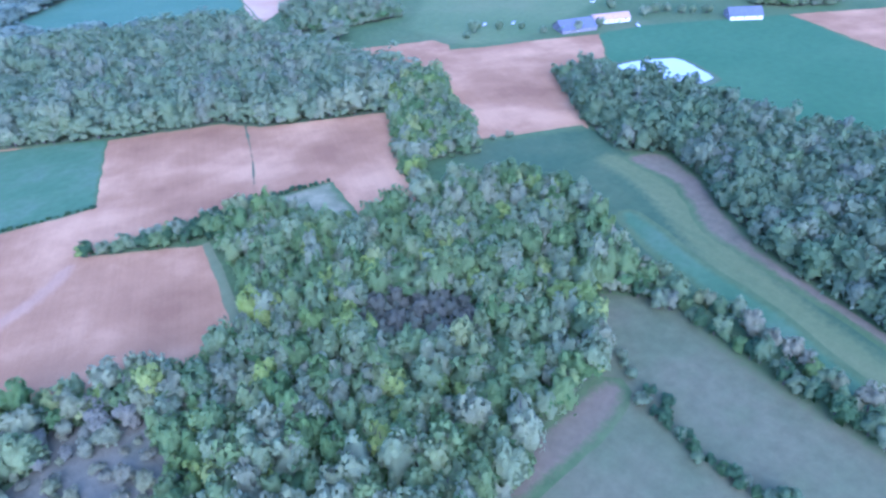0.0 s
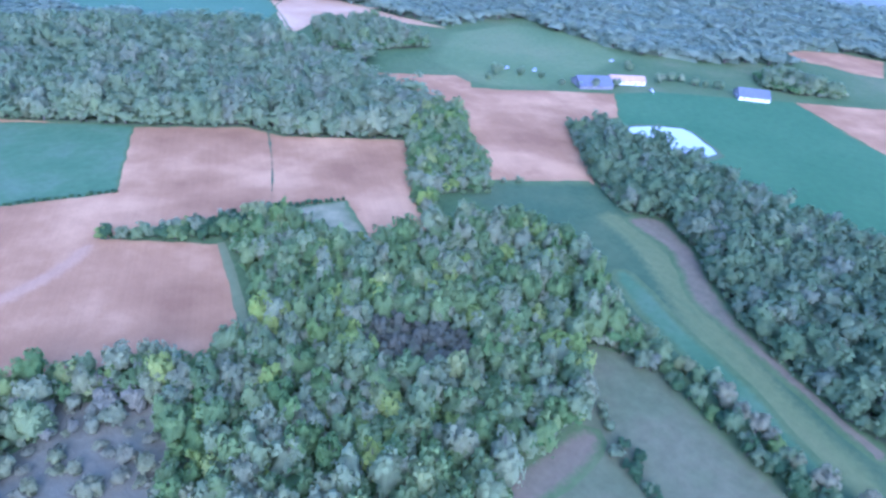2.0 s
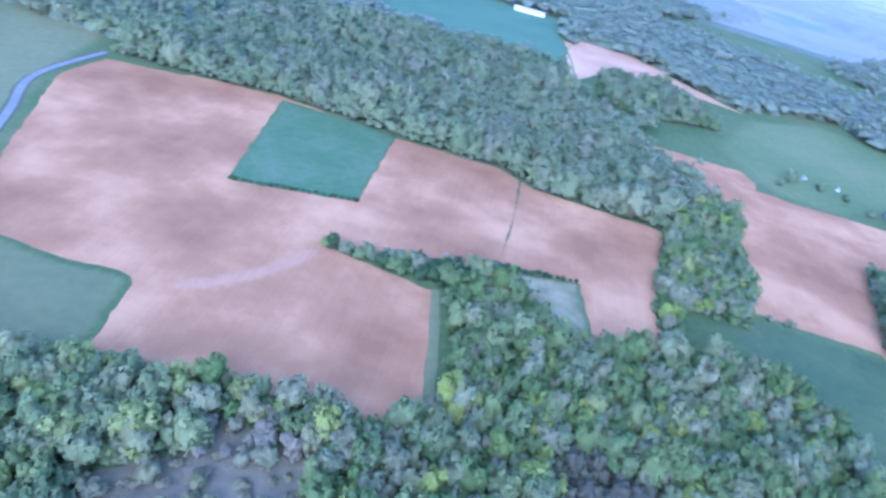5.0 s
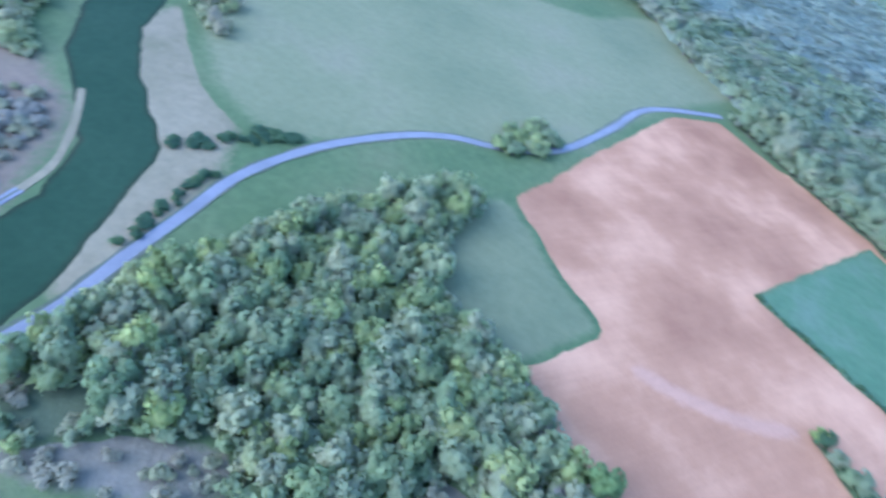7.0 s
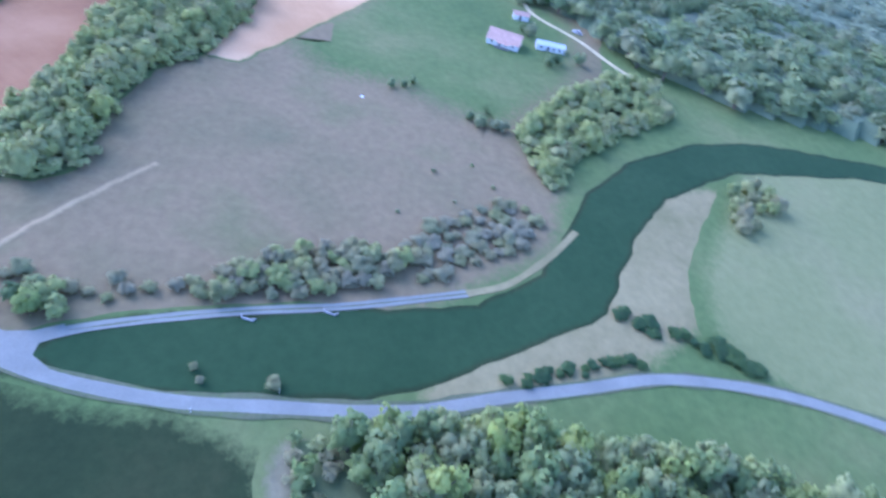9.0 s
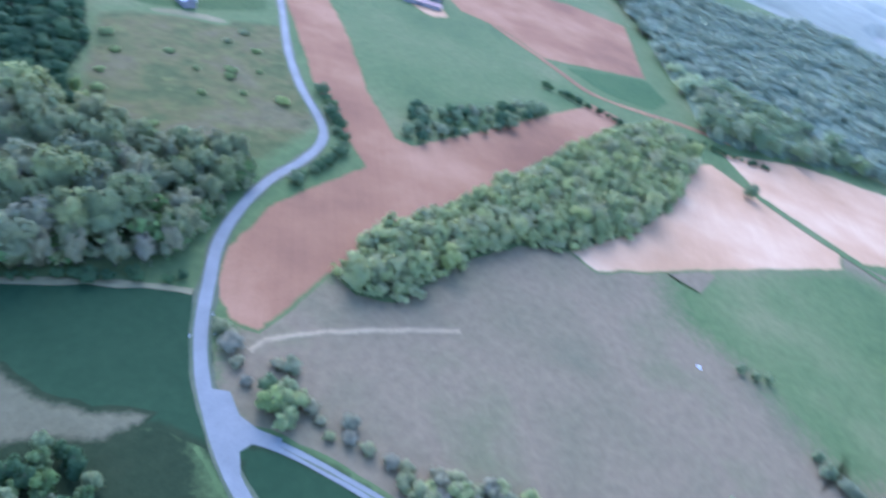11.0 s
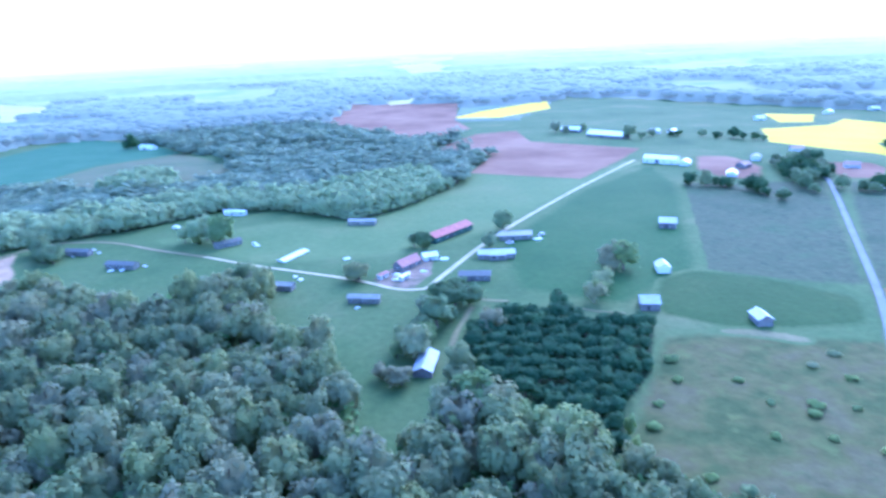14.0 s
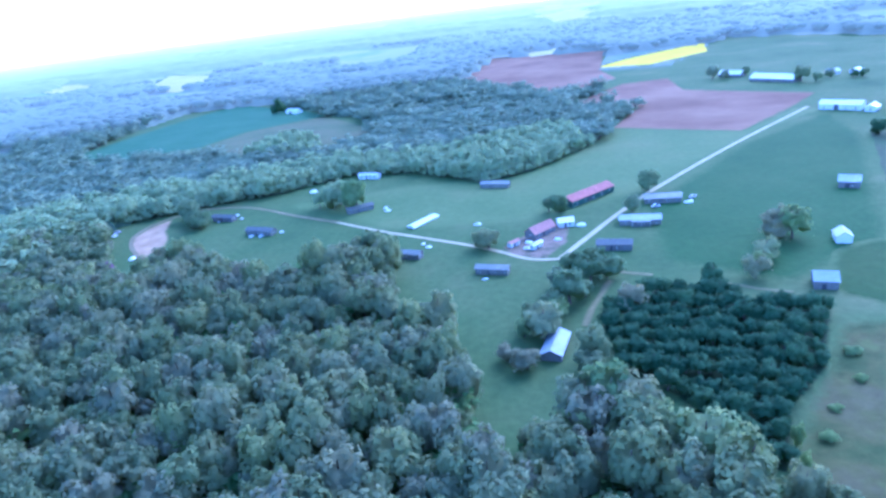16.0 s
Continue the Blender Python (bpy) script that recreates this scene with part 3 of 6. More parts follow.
BROWN_W = [(-214, -45), (-214, -20), (-204, 1), (-200, 15), (-195, 50), (-150, 50), (-125, -15), (-165, -20), (-180, -19), (-190, -29)]
SCRUB_W = [(-46, -116), (-76, -102), (-98, -92), (-97, -66), (-88, -48), (-60, -36), (-20, -40), (-4, -38), (-18, -63), (-30, -56), (-46, -66), (-50, -88)]
DARK_GREEN = [(30, 18), (36, 12), (42, -4), (49, -31), (53, -52), (58, -71), (72, -89), (92, -99), (113, -109), (134, -126), (155, -156), (165, -188), (164, -264), (145, -320),
              (153, -224), (141, -167), (118, -135), (96, -119), (62, -103), (53, -90), (42, -72), (34, -59), (29, -45), (27, -28), (26, -11), (26, 4)]
DARK_GREEN_B = [(-60, 100), (-32, 97), (-5, 90), (17, 79), (39, 65), (47, 58), (34, 33), (27, 22), (22, 32), (14, 37), (8, 42), (5, 58), (-4, 67), (-14, 72), (-31, 78), (-60, 84)]
TAN_STRIP = [(115, -133), (125, -154), (102, -164), (75, -146), (60, -120), (46, -105), (36, -78), (30, -58), (41, -71), (52, -90), (62, -104)]
SAGE_MEADOW = [(137, -175), (150, -230), (140, -320), (93, -330), (53, -359), (45, -396), (25, -420), (-25, -375), (-3, -300), (2, -228), (15, -206), (34, -182), (47, -151), (57, -138), (79, -142)]
BROWN_HILL = [(48, 39), (72, 45), (92, 33), (149, 29), (160, 6), (206, -17), (165, -30), (164, -49), (141, -80), (123, -97), (86, -88), (60, -55), (53, -30), (46, -2), (37, 17), (38, 30)]
PASTURE = [(185, -7), (275, -54), (289, -103), (251, -128), (188, -115), (146, -83), (165, -48), (165, -24)]
PALE_A = [(161, 17), (218, 13), (248, 16), (277, 29), (303, 18), (296, -8), (289, -50), (275, -54), (205, -17), (160, 6)]
PALE_B = [(325, 20), (373, -10), (414, -70), (371, -104), (336, -92), (293, -60), (300, -10)]
RED_F = [(208, 231), (227, 218), (200, 171), (170, 127), (153, 94), (156, 88), (184, 86), (247, 84), (290, 82), (293, 65), (250, 62), (186, 58), (120, 54), (88, 50), (52, 41),
         (49, 48), (52, 57), (64, 69), (87, 80), (128, 84), (138, 107), (152, 139), (177, 180)]
RED_G = [(340, 255), (385, 232), (443, 192), (464, 153), (373, 91), (324, 122), (310, 132), (320, 164), (312, 192)]
BRUSH = [(103, 208), (130, 202), (173, 187), (150, 150), (130, 112), (98, 100), (71, 125), (60, 140)]
PLOT_GREY = [(217, 440), (309, 412), (203, 236), (140, 268)]
PLOT_GREY_B = [(325, 408), (375, 361), (340, 284), (258, 248), (206, 232)]
CROP_NE = [(380, 400), (415, 408), (560, 400), (560, 290), (366, 246), (343, 271), (372, 327)]
RAPE_A = [(404, 642), (476, 639), (516, 670), (547, 576), (511, 537), (442, 528), (412, 463), (407, 490), (390, 519), (367, 569)]
RAPE_D = [(553, 547), (589, 550), (508, 470), (512, 432), (519, 398), (491, 398), (451, 454), (506, 486)]
RAPE_B = [(471, 748), (513, 715), (475, 663), (445, 676)]
RAPE_C = [(114, 890), (167, 949), (290, 1042), (264, 932), (179, 867)]
RED_FAR = [(82, 525), (115, 600), (57, 638), (124, 736), (170, 741), (167, 661), (249, 582), (214, 537), (158, 475)]
RED_FAR_B = [(-59, 886), (-14, 1159), (158, 1089), (119, 867), (125, 780), (64, 720)]
CREAM_A = [(-711, 1337), (-818, 1664), (-640, 1503), (-536, 1239), (-587, 1205)]
CREAM_B = [(-1106, 1593), (-1181, 1807), (-1034, 1686), (-911, 1407)]
CREAM_C = [(103, 2504), (262, 2632), (334, 2353), (245, 2005), (151, 1983)]
CREAM_D = [(42, 1188), (119, 1228), (110, 1132), (48, 1113)]
CROP_NW = [(-430, 660), (-416, 731), (-394, 826), (-361, 914), (-310, 871), (-237, 802), (-193, 737), (-261, 686), (-280, 632), (-328, 601), (-378, 600)]
BUFF_NW = [(-285, 620), (-262, 684), (-193, 735), (-123, 632), (-119, 583), (-153, 560), (-204, 548)]
RED_WEST = [(-641, -174), (-661, -169), (-688, -148), (-698, -118), (-641, -99), (-631, -116), (-632, -137), (-624, -155)]
TEAL = [(-184, -519), (-270, -598), (-330, -572), (-368, -540), (-327, -434), (-289, -397), (-247, -438), (-209, -458)]
PINK_SW = [(-335, -450), (-359, -474), (-394, -451), (-405, -402), (-421, -342), (-395, -371), (-378, -389), (-336, -395), (-307, -375)]
NOTCH = [(-4, -148), (-4, -178), (-18, -171), (-35, -160), (-53, -154), (-45, -126), (-33, -122), (-16, -126)]
YARD = [(-2, 296), (17, 321), (30, 322), (25, 296), (15, 279), (1, 285)]

field("field_1", RED_A, 0.06, SOIL, "freshly tilled red soil field with pale drying patches")
field("field_2", RED_B, 0.06, SOIL_INNER, "tilled red soil field wrapped round a pale plot")
field("field_3", GREEN_SQ, 0.11, CROP_SQUARE, "square of dark young cereal among red soil")
field("field_4", GREY_PATCH, 0.06, CHALK, "pale grey weedy fallow plot beside red soil", soft=4.0)
field("field_5", RED_C, 0.06, SOIL, "two-toned red soil field between woods")
field("field_6", GREEN_POND, 0.05, POND_CROP, "smooth dark green cereal field round a pond")
field("field_7", RED_D, 0.06, SOIL, "distant strip of bare pink soil")
field("field_8", RED_E, 0.06, SOIL_PALE, "small pale bare field behind the woods")
field("field_9", VALLEY, 0.05, VALLEY_GRASS, "damp green grass in a valley between woods", soft=9.0)
band("field_47", [(-277, -85), (-274, -69), (-265, -50), (-246, -25), (-234, -6), (-227, 11), (-221, 26), (-214, 42)], 14, STRIPS, "yellow-green mown streak along a valley", soft=9.0)
field("field_10", BROWN_W, 0.05, HALF_DRY, "dry brown meadow beside the wood", soft=9.0)
band("worn_edge", [(-178, -13), (-162, -12), (-148, -13), (-132, -12)], 8, DRY, "dry brown strip along the wood edge", "bare patch", 5.0)
field("field_11", SCRUB_W, 0.05, SCRUB, "grey scrubby clearing at the wood's edge", soft=7.0)
field("field_14", TAN_STRIP, 0.09, TAN, "bleached tan grass strip along the crop", soft=9.0, inset=-4.0)
field("field_15", SAGE_MEADOW, 0.05, SAGE, "wide pale sage-green meadow inside the road's bend", soft=12.0, inset=-5.0)
field("field_16", BROWN_HILL, 0.05, DRY, "brown grassy hillside above the side lane", soft=12.0, inset=-5.0)
field("field_17", PASTURE, 0.09, PASTURE_GRASS, "green pasture below a farmhouse", soft=26.0)
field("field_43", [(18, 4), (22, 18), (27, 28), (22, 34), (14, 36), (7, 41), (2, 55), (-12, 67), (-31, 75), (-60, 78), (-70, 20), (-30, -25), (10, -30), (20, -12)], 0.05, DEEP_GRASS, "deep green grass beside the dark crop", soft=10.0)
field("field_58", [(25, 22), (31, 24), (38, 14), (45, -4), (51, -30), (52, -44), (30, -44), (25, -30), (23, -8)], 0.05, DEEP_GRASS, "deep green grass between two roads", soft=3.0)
field("field_12", DARK_GREEN, 0.06, CROP_DARK, "winding dark green crop between two lanes")
field("field_13", DARK_GREEN_B, 0.06, CROP_DARK, "dark green crop below a tall wood", soft=3.0)
field("field_18", PALE_A, 0.12, SOIL_PALE, "pale pink tilled field beside a wood strip")
field("field_19", PALE_B, 0.12, SOIL_PALE, "pale pink tilled field beyond a track")
field("field_20", RED_F, 0.08, SOIL_EAST, "red-brown tilled field with an arm along the road")
field("field_21", RED_G, 0.08, SOIL_EAST, "red tilled field behind a farm building")
field("field_22", BRUSH, 0.05, ROUGH, "weedy rough grass with yellow-green tufts", soft=9.0)
field("field_23", PLOT_GREY, 0.05, FALLOW, "grey-brown fallow plot beside the straight road", soft=9.0)
field("field_24", PLOT_GREY_B, 0.05, FALLOW, "grey-brown fallow plot across the straight road", soft=7.0)
field("field_25", CROP_NE, 0.05, POND_CROP, "long green cereal field")
field("field_26", RAPE_A, 0.1, RAPE, "bright yellow rape field in flower")
field("field_27", RAPE_B, 0.1, RAPE, "small bright yellow rape field")
field("field_28", RAPE_C, 0.1, RAPE, "distant yellow rape strip")
field("field_45", [(-130, 395), (-60, 335), (20, 330), (68, 362), (222, 526), (158, 475), (85, 525), (50, 470), (10, 415), (-60, 415)], 0.05, LEY, "bright mown meadow beside the gravel lane", soft=18.0)
field("field_46", [(70, 335), (62, 268), (100, 240), (125, 262), (145, 272), (214, 438), (222, 500), (150, 440), (100, 375)], 0.05, GRASS_MID, "green pasture round small sheds", soft=14.0)
field("field_44", RAPE_D, 0.1, RAPE, "winding bright yellow rape strip beyond the village")
field("field_29", RED_FAR, 0.06, SOIL_MAUVE, "large bare mauve soil field beyond the meadow")
field("field_30", RED_FAR_B, 0.06, SOIL_MAUVE, "far bare mauve soil field")
for k, outline in enumerate((CREAM_A, CREAM_B, CREAM_C, CREAM_D)):
    field("field_%d" % (31 + k), outline, 1.4, CREAM, "far cream-coloured field among woods")
field("field_35", CROP_NW, 0.06, CROP_TEAL, "teal-green cereal field among far woods")
field("field_59", BUFF_NW, 0.06, HALF_DRY, "buff dry meadow among far woods", soft=10.0)
field("field_60", RED_WEST, 0.06, SOIL, "far bare red field before wooded hills")
field("field_36", TEAL, 0.06, CROP, "teal-green cereal field behind the woods")
field("field_37", PINK_SW, 0.06, SOIL_PALE, "pale pink bare field on a far slope")
field("field_38", NOTCH, 0.05, SAGE, "grassy corner between wood and red soil", soft=5.0)
field("field_39", YARD, 0.07, YARD_EARTH, "worn dirt yard round tumbledown sheds", "yard", soft=4.0)
field("field_40", [(-207, 346), (-212, 360), (-211, 375), (-204, 388), (-197, 366), (-188, 351), (-185, 338), (-188, 329), (-187, 320), (-193, 326), (-199, 334)], 0.07, DIRT, "pinkish bare turning place in the grass", "yard", soft=4.0)
field("field_41", [(18, -30), (17, -40), (10, -46), (-2, -50), (-14, -57), (-24, -63), (-28, -58), (-16, -43), (-1, -33), (8, -29)], 0.05, SCRUB, "grey scrubby clearing between wood and road", soft=5.0)
field("field_49", [(-24, 77), (-14, 72), (-4, 67), (5, 59), (7, 48), (13, 40), (21, 34), (12, 34), (4, 40), (-5, 43), (-9, 53), (-16, 62), (-23, 69)], 0.05, BANK_TAN, "pale worn earth bank beside the dark crop", "bank", soft=4.0)
ribbon("bank", [(-60, 101), (-32, 98), (-5, 91), (17, 80), (39, 66), (47, 59)], 2.0, 0.1, TAN, "pale dry margin below the wood", "grass margin", 1.0)
field("margin", [(-282, -78), (-294, -69), (-281, -46), (-267, -33), (-252, -14), (-243, 8), (-235, 28), (-231, 41), (-228, 40), (-233, 26), (-240.5, 7), (-247.5, -15), (-253, -29), (-263, -39), (-277, -53), (-279, -66)], 0, DRY, "bleached dry grass margin along the wood", "grass margin", 5.0)
band("damp_streak", [(-247, -56), (-240, -43), (-233, -29), (-228, -14), (-223, 1), (-213, 22), (-207, 34)], 8, CROP_SQUARE, "deep green damp streak along a valley", "field", 5.0)

# ---- pond ----
POND = [(-368, -139), (-374, -138), (-381, -135), (-390, -129), (-397, -122), (-396, -116), (-394, -111), (-388, -101), (-382, -92), (-372, -93), (-366, -99), (-360, -106), (-361, -121), (-364, -132)]
m_water, nodes, links, bsdf = material("still_sky_white_water")
# pale base colour paints in the reflection of the white sky
bsdf.inputs["Base Color"].default_value = (0.5, 0.5, 0.42, 1)
bsdf.inputs["Roughness"].default_value = 0.06
bump(nodes, links, bsdf, noise_node(nodes, links, 0.8, 3.0, 0.5, position(nodes, links)), 0.08, 0.05)
field("bank_of_pond", [(x + (x + 382) * 0.14, y + (y + 116) * 0.14) for x, y in POND], 0.09, LITTER, "dark bare earth rim round a pond", "bank")
field("water", POND, 0.14, m_water, "still pond reflecting the white sky", "pond", 0.3, 1.2)

# ---- roads ----
MAIN = [(330, 452), (311, 408), (244, 296), (197, 219), (161, 167), (144, 138), (133, 113), (124, 102), (110, 95), (93, 90), (77, 82), (63, 72), (52, 60), (42, 48), (35, 37),
        (30, 26), (26, 14), (24, 2), (23, -12), (24, -28), (25, -44), (27, -58), (32, -74), (37, -93), (42, -111), (43, -129), (41, -148), (34, -172), (25, -188), (13, -199),
        (3, -213), (-2, -230), (-4, -262), (-4, -288), (-11, -307), (-29, -333)]
SIDE = [(30, 23), (37, 13), (43, -3), (48, -20), (52, -37), (56, -50), (62, -68)]
SIDE_END = [(62, -68), (66, -77), (72, -84), (82, -93), (93, -101)]
ribbon("road_verge", MAIN, 4.8, 0.09, WEEDS, "dry grass verge beside the road", "verge", 0.9)
ribbon("road", MAIN, 3.0, 0.15, ASPHALT, "pale worn asphalt country road")
ribbon("side_road", SIDE, 2.5, 0.13, ASPHALT, "gravel side lane with wheel ruts")
ribbon("side_track", SIDE_END, 2.0, 0.1, TAN, "worn earth end of the side lane", "track", 0.4)
ribbon("grass_strip", SIDE[1:], 0.35, 0.18, WEEDS, "grass strip between a lane's ruts", "verge", 0.2)
field("road_junction", [(34, 33), (30, 24), (26, 13), (27.5, 13), (30, 17), (33, 17), (36, 13), (38.5, 14.5), (36, 19), (35, 24), (37, 30)], 0.17, ASPHALT, "flared asphalt mouth of a side lane", "road", 0.2, 0.1)
ribbon("lane", [(21, 277), (36, 301), (56, 332), (82, 368), (144, 443), (223, 531)], 2.8, 0.12, GRAVEL, "straight pale gravel lane to a long white shed")
ribbon("driveway", [(-92, 354), (-66, 334), (-42, 318), (-21, 304), (-14, 299), (-3, 290), (4, 283), (12, 278), (21, 277)], 2.4, 0.1, GRAVEL, "worn gravel drive past trailers", "driveway")
band("yard_track", [(38, 252), (33, 241), (29, 232), (24, 217)], 3.0, TAN, "worn earth track past a tin barn", "track", 2.5)
band("yard_track", [(72, 244), (78, 241), (85, 236), (96, 231)], 2.0, TAN, "faint worn track above the pines", "track", 1.6)
ribbon("farm_track", [(21, 277), (35, 264), (44, 258), (54, 254)], 2.0, 0.1, TAN, "worn dirt track beside the pines", "track")
ribbon("loop_track", [(-92, 354), (-122, 374), (-144, 391), (-162, 401), (-187, 405), (-199, 398), (-208, 388), (-213, 376), (-213, 360), (-207, 346), (-198, 333), (-189, 322)], 2.4, 0.11, PATH_TAN, "curved dirt track to a turning circle", "track")
band("hill_path", [(47, 37), (52, 37.5), (58, 35.5), (62, 34), (72, 29), (85, 21), (96, 14)], 1.6, PATH_DRY, "pale worn path up the hillside", "track", 1.8)
ribbon("field_track", [(308, 60), (318, 31), (297, -8), (289, -52), (285, -106)], 3.5, 0.15, MEADOW, "grassy track between two pale fields", "track", 0.6)
band("farm_lane", [(318, 170), (314, 148), (308, 117), (303, 90), (318, 65), (334, 46), (344, 23)], 5.0, SOIL_EAST, "bare pink farm track", "track", 2.0)
field("field_50", [(318, 118), (358, 97), (371, 88), (354, 66), (328, 64), (314, 90)], 0.05, GRASS_MID, "small green triangle of grass by a track", soft=5.0)
field("field_51", [(144, 271), (171, 251), (191, 224), (177, 202), (156, 204), (129, 210), (109, 228), (124, 261)], 0.05, STRIP_GREEN, "bright green grass strip round a shed", soft=6.0)
band("field_52", [(121, 208), (136, 203), (150, 192)], 6.5, TAN, "bleached worn patch in rough grass", soft=5.0)
field("field_53", [(277, 529), (301, 518), (300, 471), (275, 433), (254, 447), (252, 477)], 0.05, SOIL_MAUVE, "bare pinkish yard in the village", "yard", soft=8.0)
field("field_54", [(352, 470), (379, 458), (374, 428), (344, 410), (327, 419)], 0.05, SOIL_MAUVE, "bare pinkish garden plot in the village", "yard", soft=8.0)
field("field_55", [(300, 204), (292, 184), (276, 187), (280, 206), (284, 216)], 0.05, SOIL_PALE, "pale trodden farmyard beside a shed", "yard", soft=5.0)
field("field_56", [(-354, -279), (-414, -329), (-478, -331), (-513, -289), (-488, -225), (-420, -212), (-380, -210), (-352, -225)], 0.05, LEY, "bright green meadow above the west farm", soft=14.0)
ribbon("house_drive", [(285, -106), (258, -108), (235, -127), (214, -139), (200, -150)], 2.4, 0.12, GRAVEL, "curving gravel drive to a farmhouse", "driveway")
ribbon("field_path", [(377, 345), (342, 284), (344, 262)], 3, 0.12, TAN, "pale worn field path", "track")
band("soil_scar", [(-64, -149), (-76, -151), (-87, -155), (-97, -160), (-108, -170)], 5.0, SOIL_DRY, "pale dry smear across tilled soil", "bare patch", 4.5)
ribbon("field_margin", [(-206, -230), (-187, -192), (-169, -161)], 0.4, 0.1, HALF_DRY, "grass balk between two tilled fields", "verge", 0.8)
ribbon("field_margin", [(-126, -97), (-130, -110), (-135, -124), (-142, -147)], 3, 0.1, SAGE, "pale grass balk beside the wood", "verge", 0.8)

# ---- woods: outlines on the ground and the trees in them ----
WOOD_A = [(-144, -132), (-147, -147), (-164, -149), (-170, -136), (-174, -121), (-201, -108), (-225, -108), (-244, -93), (-242, -70), (-224, -44), (-213, -24), (-203, -38), (-185, -24), (-175, -18), (-152, -18), (-124, -8),
          (-98, -24), (-80, -50), (-92, -66), (-97, -86), (-74, -104), (-74, -108), (-96, -99), (-108, -92), (-128, -94), (-133, -101)]
WOOD_B = [(16, -34), (20, -49), (23, -64), (22, -82), (22, -100), (18, -125), (11, -156), (-2, -166), (-7, -143), (-18, -124), (-34, -120), (-45, -117), (-55, -118), (-65, -108), (-76, -103),
          (-72, -92), (-50, -88), (-46, -66), (-30, -56), (-18, -63), (-4, -50), (4, -36)]
WOOD_C = [(-341, -156), (-348, -126), (-348, -98), (-346, -80), (-337, -49), (-342, -11), (-345, 30), (-238, 60), (-236, 30), (-245, 8), (-255, -14), (-270, -33), (-284, -46), (-297, -68), (-286, -80), (-298, -104)]
WOOD_D = [(-254, -184), (-276, -213), (-295, -208), (-297, -193), (-250, -125), (-230, -135), (-209, -115), (-221, -138)]
WOOD_E = [(-34, -333), (-80, -380), (-123, -425), (-161, -426), (-231, -391), (-290, -375), (-275, -325), (-290, -300), (-271, -246), (-288, -215), (-256, -186), (-208, -218), (-199, -236), (-155, -262), (-110, -298), (-66, -316)]
WOOD_F = [(-329, -383), (-382, -381), (-371, -307), (-320, -319), (-306, -338)]
WOOD_G = [(82, 46), (102, 52), (145, 51), (217, 55), (274, 58), (307, 49), (294, 24), (232, 12), (198, 11), (162, 18), (146, 29), (125, 33), (89, 32), (82, 39)]
WOOD_I = [(-235, 270), (-178, 268), (-167, 292), (-152, 303), (-116, 263), (-87, 246), (-86, 273), (-65, 296), (-51, 285), (-48, 255), (-43, 223), (-24, 214), (-14, 184), (-12, 152),
          (-2, 141), (7, 158), (24, 169), (38, 156), (45, 138), (58, 131), (56, 112), (53, 92), (49, 73), (42, 75), (22, 83), (0, 93), (-31, 101), (-120, 116), (-240, 190)]
WOOD_J = [(49, 72), (60, 77), (74, 87), (91, 96), (92, 103), (77, 117), (58, 131), (56, 112), (53, 92)]
WOOD_K = [(266, -102), (276, -130), (259, -150), (290, -210), (370, -170), (355, -135), (299, -106)]
WOOD_L = [(141, -89), (169, -106), (201, -134), (195, -150), (172, -152), (152, -126), (130, -106), (112, -97)]
WOOD_N = [(-270, 361), (-225, 428), (-155, 474), (-77, 490), (-35, 478), (-21, 513), (48, 542), (57, 474), (16, 424), (-11, 404), (-60, 446), (-104, 457), (-128, 438), (-152, 422), (-186, 413), (-208, 399), (-231, 388), (-252, 378)]


def scatter(poly, gap, seed, holes=()):
    """Uneven places about gap apart inside an outline."""
    r = np.random.default_rng(seed)
    q = np.array(poly, float)
    lo, hi = q.min(0), q.max(0)
    xs, ys = np.arange(lo[0], hi[0], gap), np.arange(lo[1], hi[1], gap * 0.87)
    g = np.array([(x + (gap / 2 if k % 2 else 0), y) for k, y in enumerate(ys) for x in xs])
    g = g + r.uniform(-0.36, 0.36, g.shape) * gap
    keep = inside(g, poly)
    for h in holes:
        keep &= ~inside(g, h)
    return g[keep]


def lifted(shape):
    """The same crown in the upper part of its height, on a bare trunk."""
    v, f, n = shape
    return v * (1, 1, 0.93) + (0, 0, 0.04), f, n


CROWNS = [crown_mesh(20 + k, 22, 330, 0.054, ICO2, 0.3, lift=0.2, billow=(0.1, 0.17), ragged=0.12) for k in range(6)]
CROWNS_LO = [crown_mesh(60 + k, 20, 230, 0.07, ICO2, 0.3, lift=0.3, billow=(0.1, 0.17), ragged=0.12) for k in range(6)]
BUSHES_LO = [crown_mesh(80 + k, 8, 90, 0.11, ICO1, 0.3, lift=0.3) for k in range(3)]
EDGE_BUSHES = [crown_mesh(170 + k, 8, 80, 0.12, ICO1, 0.3, lift=0.2) for k in range(3)]
CROWNS_TALL = [lifted(crown_mesh(110 + k, 34, 640, 0.041, ICO2, 0.3, lift=0.2, billow=(0.08, 0.15), ragged=0.18)) for k in range(6)]
UNDERSTOREY = [crown_mesh(180 + k, 8, 60, 0.07, ICO1, 0.3, lift=0.4, ragged=0.2) for k in range(3)]
TRUNKS = [trunk_mesh(5 + k) for k in range(3)]


